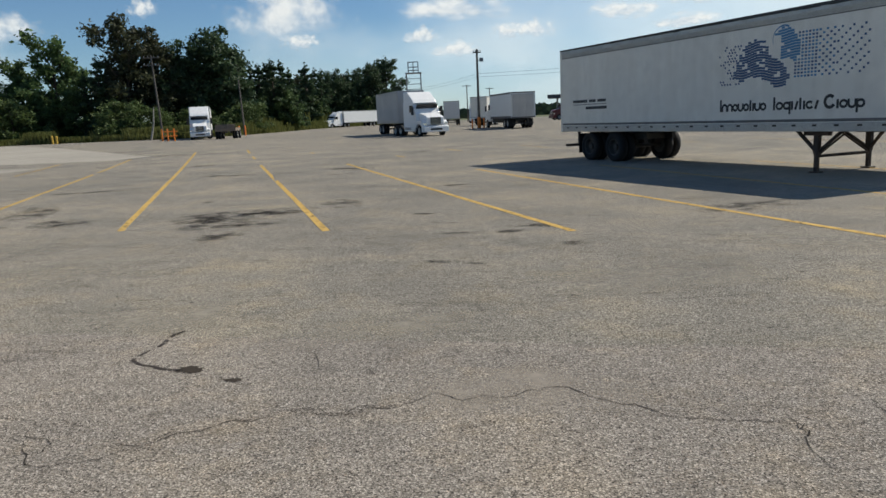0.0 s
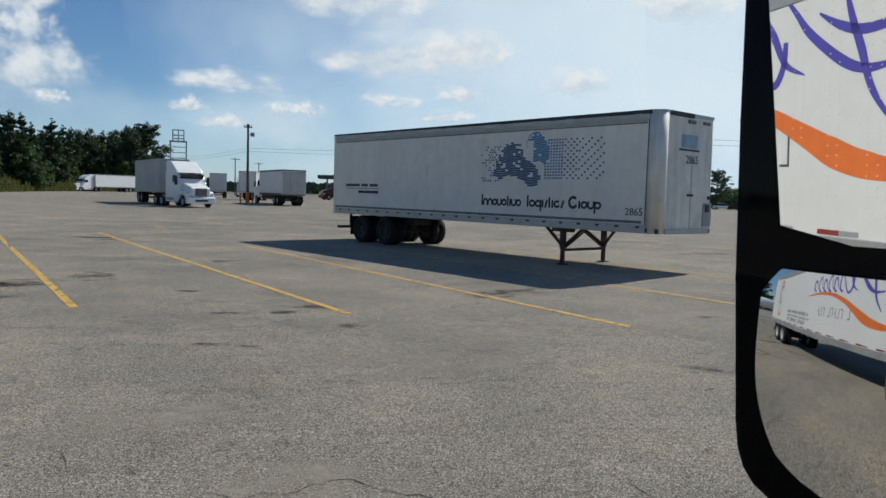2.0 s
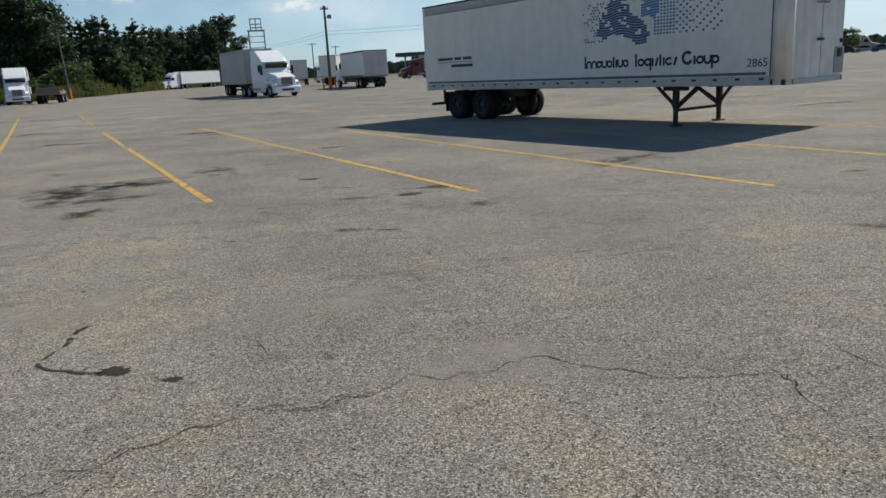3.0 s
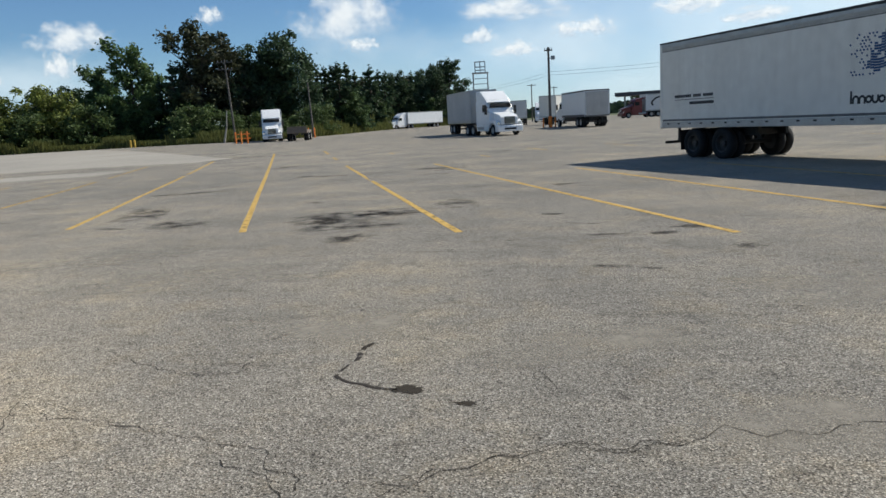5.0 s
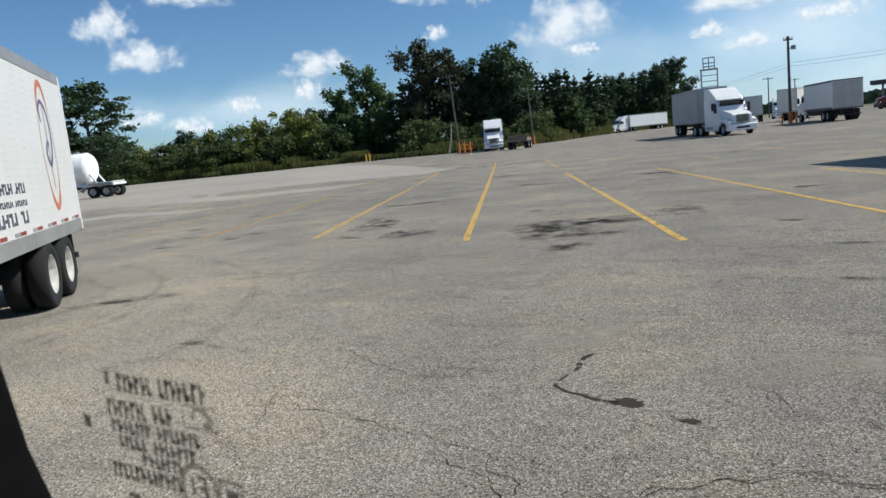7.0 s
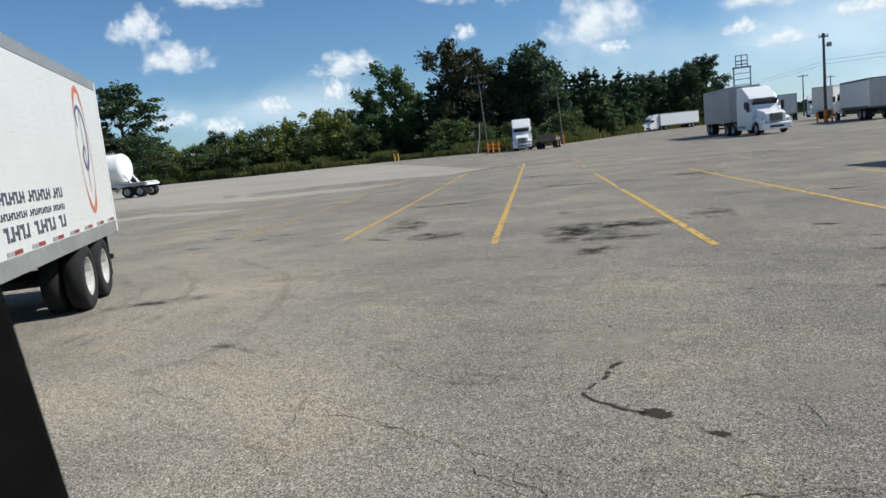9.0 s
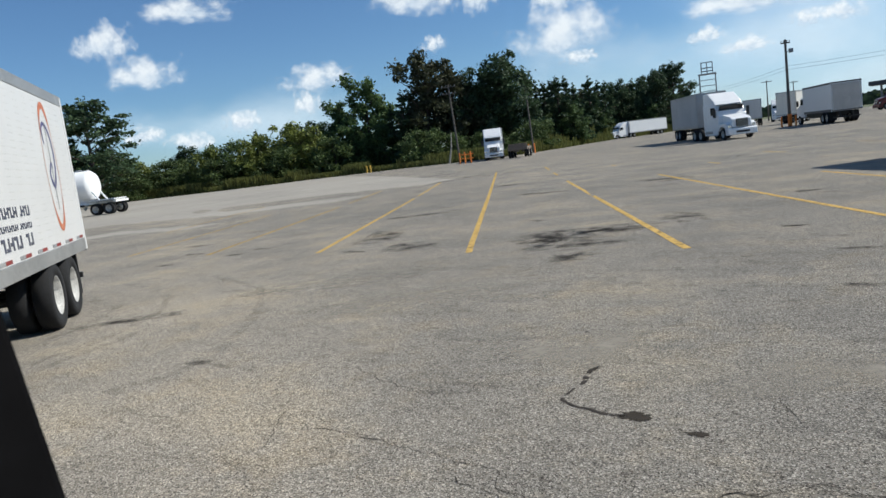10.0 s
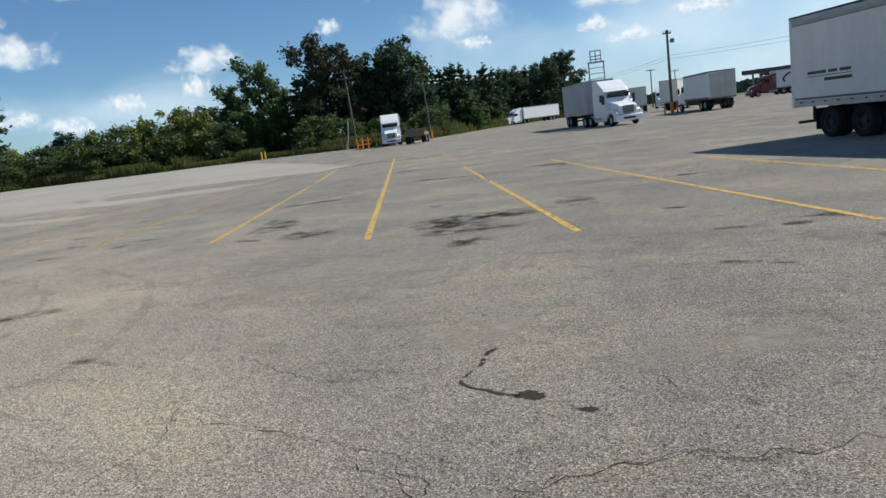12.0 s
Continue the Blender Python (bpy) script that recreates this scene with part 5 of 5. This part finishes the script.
can = thing("fuel_canopy", stand(5.0, 172, 0), "flat dark canopy roof on columns", "canopy")
part("roof", boxes(((0, 0, 4.9), (28, 9, 0.8), 0.05)), material("dark_canopy", (0.05, 0.055, 0.065), 0.6), can)
for x in (-12, -6, 0, 6, 12):
    part("column", boxes(((x, 0, 2.2), (0.4, 0.4, 4.6))), GALV, can)
part("sign_box", boxes(((5, -4.7, 5.8), (3.2, 0.3, 1.3), 0.03)), POSTYEL, can, "yellow sign panel on the canopy")


# ---- trees, bushes, weeds, far woods ----
def leaf_cloud(blobs, count, size, seed):
    """Many small leaf sprays thrown round the ends of the limbs, thick inside and thinning outwards."""
    r = random.Random(seed)
    verts, faces = [], []
    total = sum(b[3] ** 1.5 for b in blobs)
    for bx, by, bz, rr, rz in blobs:
        for _ in range(int(count * rr ** 1.5 / total)):
            c = Vector((bx + r.gauss(0, 0.52) * rr, by + r.gauss(0, 0.52) * rr, bz + r.gauss(0, 0.5) * rz))
            s = size * r.uniform(0.45, 1.5)
            u = Vector((r.gauss(0, 1), r.gauss(0, 1), r.gauss(0, 0.7))).normalized()
            w = u.cross(Vector((r.gauss(0, 1), r.gauss(0, 1), r.gauss(0, 1)))).normalized()
            i = len(verts)
            verts += [c - u * s, c + w * s * 0.55 - u * 0.2 * s, c + u * s, c - w * s * 0.55 + u * 0.25 * s]
            faces.append((i, i + 1, i + 2, i + 3))
    me = bpy.data.meshes.new("crown")
    me.from_pydata(verts, [], faces)
    return me


def tree_kind(name, seed, height, width, slim, leaf, count, size, label, low=0.18, bark=None, cone=False, flat=1.0):
    """Trunk, limbs and twigs, with a spray of leaves round each twig's end; flat < 1 gives level layers with gaps."""
    r = random.Random(seed)
    t = thing(name, stand(0, -400), label, "tree", "trees along the verge")
    bm = bmesh.new()
    rod(bm, (0, 0, -0.5), (0.1, 0.05, height * 0.5), 0.028 * height, 0.014 * height, 9)
    rod(bm, (0.1, 0.05, height * 0.5), (0.2, -0.1, height * 0.93), 0.014 * height, 0.003 * height, 7)
    blobs = [(0.2, 0, height * 0.92, width * 0.06, height * 0.07)]
    n = 26 if cone else 22
    for i in range(n):
        f = low + (0.92 - low) * (i + 0.5) / n
        a = i * 2.4 + r.uniform(-0.6, 0.6)
        spread = width * 0.40 * (math.sin(math.pi * min(1, (f - low) / (1.0 - low) * 0.82 + 0.16)) ** slim) * r.uniform(0.55, 1.2)
        if cone:
            spread = width * 0.42 * (1.05 - f) * r.uniform(0.5, 1.2)
        tip = Vector((spread * math.cos(a), spread * math.sin(a), height * (f + r.uniform(-0.03, 0.05))))
        root = Vector((0.1, 0, height * max(0.12, f - (0.05 if cone else 0.16))))
        rod(bm, root, tip, 0.007 * height, 0.002 * height, 5)
        for k in range(4):
            m = root.lerp(tip, (0.5, 0.7, 0.85, 1.0)[k])
            reach = width * r.uniform(0.04, 0.12) * (1.2 - f if cone else 1.0)
            e = m + Vector((r.gauss(0, 1) * reach, r.gauss(0, 1) * reach, r.gauss(0.25, 0.7) * reach * flat))
            rod(bm, m, e, 0.0025 * height, 0.001 * height, 4)
            rr = width * r.uniform(0.055, 0.125) * (1.25 - f if cone else 1.0)
            blobs.append((*e, rr, rr * r.uniform(0.6, 1.0) * flat * (0.7 if cone else 1.0)))
    part("trunk", bm, bark or BARK, t)
    me = leaf_cloud(blobs, count, size, seed)
    me.materials.append(leaf)
    share("crown", me, t, Matrix())
    return t


KINDS = [tree_kind("broadleaf_tree", 1, 18, 13, 0.8, LEAVES[1], 13000, 0.30, "tall dark green broadleaf tree"),
         tree_kind("broadleaf_tree", 2, 18, 12, 0.7, LEAVES[3], 11000, 0.29, "tall brownish green tree with a ragged crown"),
         tree_kind("broadleaf_tree", 3, 14, 10, 0.9, LEAVES[0], 9000, 0.28, "mid-green broadleaf tree behind the verge", 0.1),
         tree_kind("pine_tree", 4, 15, 8, 1.1, LEAVES[1], 7000, 0.30, "dark green pine tree behind the verge", 0.08, None, True),
         tree_kind("broadleaf_tree", 5, 16, 13, 0.75, LEAVES[1], 10000, 0.27, "open-crowned dark tree with gaps in its foliage", 0.2, None, False, 0.42)]
BUSH = [tree_kind("roadside_bush", 7, 7, 8.5, 0.6, LEAVES[2], 7500, 0.20, "rounded yellow-green roadside bush", 0.0), tree_kind("roadside_bush", 8, 7.5, 9, 0.6, leaf_material("bush_leaves", (0.088, 0.125, 0.042)), 7500, 0.20, "dense green roadside bush", 0.0)]


def plant(kind, az, d, h, wide=1.0):
    base = {0: 18, 1: 18, 2: 14, 3: 15, 4: 16, 10: 7, 11: 7.5}[kind]
    ob = KINDS[kind] if kind < 10 else BUSH[kind - 10]
    if kind < 10 and d < 160:
        d, h = d * 1.13, 1.86 + (h - 1.86) * 1.13
    if kind >= 10:
        d, h = d * 1.07, h * random.uniform(0.85, 1.2)
    if -22 < az < -17:
        d, h = d * 1.2, 1.86 + (h - 1.86) * 1.2
    s = h / base
    x, y = d * math.sin(radians(az)) - 0.8, d * math.cos(radians(az)) + 0.3
    c = copy_thing(ob, stand(x, y, (az * 37) % 360, -0.1))
    c.scale = (s * wide, s * wide, s)
    return c


for row in ((0, -27.6, 129, 17.8, 1.0), (0, -29.3, 128, 16.2, 0.9), (1, -33.6, 126, 19.2, 1.0), (1, -31.6, 127, 15.8, 1.0), (3, -35.6, 124, 13.0, 1.0), (3, -36.6, 128, 10.8, 1.0), (2, -38.4, 133, 16.6, 0.95), (2, -40.4, 136, 13.2, 1.1),
            (3, -26.0, 128, 13.6, 1.0), (0, -42.3, 140, 10.8, 1.3), (0, -44.3, 138, 10.6, 1.3), (3, -46.9, 142, 10.4, 1.0), (10, -43.6, 136, 9.0, 1.0), (10, -47.0, 136, 8.2, 1.0), (11, -48.8, 137, 9.0, 1.0), (10, -50.6, 138, 8.0, 1.0),
            (0, -52.0, 165, 10.2, 1.2), (11, -53.6, 145, 7.0, 1.1), (10, -55.0, 148, 7.0, 1.1), (11, -57.0, 150, 8.0, 1.2), (4, -58.4, 112, 15.5, 1.05), (4, -61.0, 118, 15.0, 1.1), (11, -56.4, 140, 6.5, 1.2), (0, -59.8, 150, 12, 1.2), (11, -62, 140, 9, 1.2),
            (3, -24.0, 172, 15.4, 1.3), (3, -22.9, 180, 13.0, 1.3), (1, -21.8, 190, 13.5, 1.2), (3, -20.7, 198, 15.6, 1.2), (3, -19.7, 206, 14.6, 1.3), (1, -18.7, 212, 14.5, 1.2), (3, -25.2, 156, 14.0, 1.2), (3, -23.0, 176, 16.0, 1.1), (3, -24.6, 150, 13.4, 1.1), (3, -23.6, 160, 15.0, 1.1), (3, -22.4, 165, 13.4, 1.1), (3, -21.3, 175, 15.2, 1.2), (3, -20.2, 185, 14.4, 1.1), (0, -19.2, 195, 15.0, 0.9), (3, -18.2, 205, 15.4, 1.1), (0, -17.5, 215, 16.4, 0.85), (0, -16.6, 225, 18.4, 0.8),
            (4, -15.2, 232, 21.0, 0.85), (4, -15.8, 236, 19.5, 0.8), (3, -14.2, 245, 12.0, 0.8), (4, -13.5, 248, 11.0, 0.7), (2, -39.6, 128, 8.0, 1.2), (2, -37.3, 126, 7.5, 1.2), (11, -41.2, 132, 7.2, 1.2), (11, -34.6, 120, 5.5, 1.1), (11, -32.0, 120, 5.0, 1.3),
            (11, -29.0, 122, 5.0, 1.3), (11, -25.8, 126, 5.0, 1.4), (2, -24.2, 148, 8.0, 1.3), (2, -22.6, 160, 8.5, 1.3), (2, -20.8, 178, 8.0, 1.3), (2, -19.6, 196, 8.0, 1.3), (2, -18.4, 206, 8.0, 1.4), (2, -17.0, 222, 8.0, 1.4), (4, 27.4, 200, 10.5, 0.9), (11, 28.6, 225, 6.0, 1.6),
            (0, -28.4, 140, 14, 1.2), (0, -30.6, 142, 14, 1.2), (1, -34.6, 140, 12, 1.2), (2, -1.2, 230, 6.5, 1.6), (2, 0.6, 235, 6.0, 1.6), (11, -52.6, 140, 5.6, 1.3), (11, -50.0, 134, 5.0, 1.3), (11, -45.4, 133, 5.5, 1.3)):
    plant(*row)
for ob in KINDS + BUSH:
    for o in (*ob.children_recursive, ob):
        bpy.data.objects.remove(o)
snag = thing("bare_trunk", stand(-60.4, 94.5, 0), "pale leaning bare trunk at the edge of the trees", "tree trunk")
part("trunk", rod(rod(bmesh.new(), (-0.4, 0, -0.2), (0.3, 0, 2.4), 0.16, 0.11, 7), (0.3, 0, 2.4), (0.55, 0, 4.6), 0.11, 0.05, 7), PALEBARK, snag)

# weeds along the edge of the pavement
rng = random.Random(21)
verts, faces = [], []
for _ in range(52000):
    az = rng.uniform(-64, -13)
    d = edge_radius(az) + rng.random() ** 1.5 * (14 if az < -26 else 26) + 0.3
    x, y = d * math.sin(radians(az)), d * math.cos(radians(az))
    h = rng.uniform(0.4, 1.5) * (1.5 if noise.noise((x * 0.15, y * 0.15, 0)) > 0.1 else 0.8)
    z = ground_z(x, y) - 0.12
    if az > -26:
        h *= 1.0 + 0.05 * (d - edge_radius(az))
    a = rng.uniform(0, 6.28)
    w = rng.uniform(0.08, 0.22)
    lx, ly = rng.gauss(0, 0.25), rng.gauss(0, 0.25)
    i = len(verts)
    verts += [(x - w * math.cos(a), y - w * math.sin(a), z), (x + w * math.cos(a), y + w * math.sin(a), z), (x + lx + 0.3 * w, y + ly, z + h), (x + lx - 0.3 * w, y + ly, z + h * 0.9)]
    faces.append((i, i + 1, i + 2, i + 3))
me = bpy.data.meshes.new("verge_weeds")
me.from_pydata(verts, [], faces)
me.materials.append(leaf_material("weed_leaves", (0.20, 0.21, 0.065), 0.5))
tagged(new("verge_weeds", me), "rough green and straw weeds along the lot's edge", "weeds", kind="stuff")

# far woods that close the horizon
verts, faces = [], []
for _ in range(30000):
    az = rng.uniform(-180, 180) if rng.random() < 0.35 else rng.uniform(-70, 70)
    d = rng.uniform(520, 640)
    h = 7.5 + 3.5 * noise.noise((az * 0.35, 0, 1)) + 1.6 * noise.noise((az * 2.1, 0, 4))
    z = h * rng.random() ** 0.7
    c = Vector((d * math.sin(radians(az)), d * math.cos(radians(az)), z))
    i = len(verts)
    t = Vector((math.cos(radians(az)), -math.sin(radians(az)), 0))
    s = rng.uniform(1.0, 2.4)
    verts += [c - t * s, c + Vector((0, rng.uniform(-1, 1), -s * 0.8)), c + t * s, c + Vector((0, rng.uniform(-1, 1), s * 0.7))]
    faces.append((i, i + 1, i + 2, i + 3))
me = bpy.data.meshes.new("far_woods")
me.from_pydata(verts, [], faces)
me.materials.append(FARWOOD)
tagged(new("far_woods", me), "low distant line of woods on the horizon", "woods", kind="stuff")

# ---- the camera's own truck: door, glass, mirror ----
cab = thing("truck_cab", pose(0, 0.44, 0), "white truck cab with black door frames and clear printed glass", "truck")
part("window_sill", profile(bmesh.new(), [(-1.42, 1.56), (-1.42, 1.656), (-0.85, 1.656), (-0.85, 1.56)], -0.04, 0.0, 0.004), CABBLACK, cab)
part("door_skin", boxes(((-1.1, -0.01, 1.15), (0.7, 0.05, 0.82), 0.01)), CREAM, cab)
part("window_pillar", profile(bmesh.new(), [(-1.36, 1.55), (-1.19, 1.55), (-1.205, 1.672), (-1.222, 1.70), (-1.265, 1.85), (-1.36, 2.20), (-1.50, 2.20)], -0.04, 0.0, 0.004), CABBLACK, cab)
gl = part("side_glass", boxes(((0.04, 0.004, 1.92), (2.62, 0.003, 0.52))), pane_glass, cab, "clear side window glass with small print")
gl.visible_shadow = False
part("lower_door", boxes(((0.42, -0.01, 1.05), (2.3, 0.05, 0.78), 0.01)), CREAM, cab)
part("front_wall", boxes(((1.6, -1.1, 1.15), (0.06, 2.1, 1.0), 0.02)), CREAM, cab)
part("step_skirt", boxes(((-0.5, -0.04, 0.55), (1.7, 0.08, 0.36), 0.02)), CREAM, cab)
part("frame_rail", boxes(((-1.6, -0.72, 0.62), (6.2, 0.1, 0.24), 0.01)), BLACK, cab)
part("frame_rail", boxes(((-1.6, -1.52, 0.62), (6.2, 0.1, 0.24), 0.01)), BLACK, cab)
for x, out in ((1.0, 1), (-3.1, 1), (-4.3, 1), (1.0, -1), (-3.1, -1), (-4.3, -1)):
    wheel(cab, x, -0.18 if out > 0 else -2.06, out)
for x in (1.0, -3.1, -4.3):
    part("axle", rod(bmesh.new(), (x, -2.0, 0.515), (x, -0.2, 0.515), 0.07), BLACK, cab)
part("front_pillar", boxes(((1.58, -0.02, 1.58), (0.10, 0.06, 1.70), 0.015)), CABBLACK, cab)
# Shell out of view, added to keep sky light off the black window frame.
part("cab_roof", boxes(((-0.5, -1.1, 2.40), (3.0, 2.2, 0.06), 0.02)), CABBLACK, cab)
part("cab_back", boxes(((-1.98, -1.0, 1.65), (0.06, 2.0, 1.5), 0.02)), CABBLACK, cab)
part("cab_floor", boxes(((-0.5, -1.1, 0.75), (3.0, 2.0, 0.06), 0.02)), CABBLACK, cab)
part("cab_far_side", boxes(((-0.5, -2.15, 1.6), (3.0, 0.06, 1.6), 0.02)), CABBLACK, cab)
PX, PZ = -0.012, -0.009
for x0, x1, z, hgt in ((-1.127, -1.072, 1.7505, 0.0085), (-1.137, -1.090, 1.7385, 0.0080), (-1.136, -1.078, 1.7305, 0.0062), (-1.132, -1.081, 1.7235, 0.0060), (-1.117, -1.093, 1.7170, 0.0058), (-1.140, -1.094, 1.7095, 0.0072)):
    bm, x = bmesh.new(), x0
    while x < x1:
        w = rng.uniform(0.0026, 0.0042)
        if rng.random() < 0.94:
            k = rng.choice((0.3, 0.5, 0.9))
            for dx, dz, sx, sz in ((0, 0, 0.42, 1.0), (w * 0.36, hgt * (0.5 - k / 2) * rng.choice((-1, 1)), 0.62, 0.3)):
                box(bm, (PX + x + w * 0.2 + dx, 0.0005, PZ + z + dz), (w * sx, 0.0003, hgt * sz))
        x += w + 0.0006
    tagged(part("glass_print", bm, PRINT, gl), kind="stuff")
ring = [(PX - 1.081 + 0.0105 * math.cos(2 * math.pi * i / 24), PZ + 1.7105 + 0.0098 * math.sin(2 * math.pi * i / 24)) for i in range(25)]
part("glass_print_ring", ribbon(ring, [0.0026] * 25, -0.004, 1, 2), PRINT, gl)
part("glass_print_square", ribbon([(PX + x, PZ + z) for x, z in ((-1.0685, 1.7045), (-1.0555, 1.7045), (-1.0555, 1.7165), (-1.0685, 1.7165), (-1.0685, 1.7045))], [0.0024] * 5, -0.004, 1, 1), PRINT, gl)
part("glass_print_square", ribbon([(PX + x, PZ + z) for x, z in ((-1.0845, 1.7365), (-1.0640, 1.7365), (-1.0640, 1.7455), (-1.0845, 1.7455), (-1.0845, 1.7365))], [0.0012] * 5, -0.004, 1, 1), PRINT, gl)
for x, z, w, hgt in ((-1.0775, 1.7105, 0.0018, 0.010), (-1.0795, 1.7150, 0.0045, 0.0016), (-1.0795, 1.7105, 0.0040, 0.0016), (-1.0795, 1.7060, 0.0045, 0.0016), (-1.0855, 1.7105, 0.0016, 0.007), (-1.062, 1.7105, 0.007, 0.0045),
                     (-1.128, 1.6985, 0.008, 0.0022), (-1.155, 1.7300, 0.005, 0.006), (-1.134, 1.7520, 0.003, 0.006), (-1.107, 1.6865, 0.0020, 0.004), (-1.101, 1.6865, 0.0020, 0.005), (-1.075, 1.6895, 0.0020, 0.004),
                     (-1.110, 1.6745, 0.0020, 0.004), (-1.103, 1.6750, 0.0020, 0.004), (-1.097, 1.6760, 0.0025, 0.004), (-1.073, 1.6785, 0.0040, 0.005)):
    part("glass_print_mark", boxes(((PX + x, 0.0005, PZ + z), (w, 0.0003, hgt))), PRINT, gl)
gee = [(-1.0790, 1.7400), (-1.0775, 1.7435), (-1.0730, 1.7445), (-1.0690, 1.7420), (-1.0690, 1.7390), (-1.0725, 1.7375)]
part("glass_print_curl", ribbon([(PX + x, PZ + z) for x, z in gee], [0.0030, 0.0016, 0.0020, 0.0034, 0.0036, 0.0020], -0.004, 1, 4), PRINT, gl)

MIRROR_AT = Matrix(((0.437, 0.9, 0, 1.0), (-0.9, 0.437, 0, 1.139), (0, 0, 1, 0), (0, 0, 0, 1)))
mh = thing("door_mirror", MIRROR_AT, "tall black truck door mirror with a convex lower glass", "mirror")


part("housing", profile(bmesh.new(), [(-0.028, 2.42), (-0.022, 2.0), (-0.014, 1.74), (0.002, 1.50), (0.009, 1.455), (0.022, 1.424), (0.042, 1.402), (0.07, 1.388), (0.12, 1.376), (0.40, 1.352), (0.40, 2.42)], 0.0, 0.13, 0.012), CABBLACK, mh, "black moulded mirror housing")


def glass_pane(name, x0, x1, z0, z1, corner, slope, radius, yaw, pitch, y, label):
    """A mirror glass; radius 0 is flat, else the radius of its bulge."""
    bm = bmesh.new()
    cx, cz = (x0 + x1) / 2, (z0 + z1) / 2
    n = 24
    rows = []
    for j in range(n + 1):
        z = z0 + (z1 - z0) * j / n
        low = max(0.0, 1 - (z - z0) / corner)
        left = x0 + slope * (z1 - z) + 0.11 * (1 - math.sqrt(max(0.0, 1 - low ** 2)))
        row = []
        for i in range(n + 1):
            x = left + (x1 - left) * i / n
            bulge = ((x - cx) ** 2 + (z - cz) ** 2) / (2 * radius) if radius else 0.0
            row.append(bm.verts.new((x - cx, bulge, z - cz)))
        rows.append(row)
    for a, b in zip(rows, rows[1:]):
        for i in range(n):
            bm.faces.new((a[i], a[i + 1], b[i + 1], b[i]))
    bmesh.ops.recalc_face_normals(bm, faces=bm.faces[:])
    ob = part(name, bm, dim_mirror if radius else mirror_glass, mh, label, True)
    ob.matrix_local = Matrix.Translation((cx, y, cz)) @ pose(0, 0, 0, pitch, 0, yaw)
    return ob


glass_pane("flat_glass", 0.012, 0.39, 1.806, 2.40, 0.002, 0.103, 0, 1.46, 1.70, -0.012, "flat upper mirror glass")
glass_pane("convex_glass", 0.040, 0.39, 1.422, 1.762, 0.20, 0.0, 0.9, 0.2, 1.6, -0.022, "convex lower mirror glass")
part("mirror_arm", rod(bmesh.new(), (0.30, 0.08, 2.30), (0.93, 0.22, 2.30), 0.02), CABBLACK, mh)
part("mirror_arm", rod(bmesh.new(), (0.30, 0.08, 1.50), (0.93, 0.22, 1.50), 0.02), CABBLACK, mh)
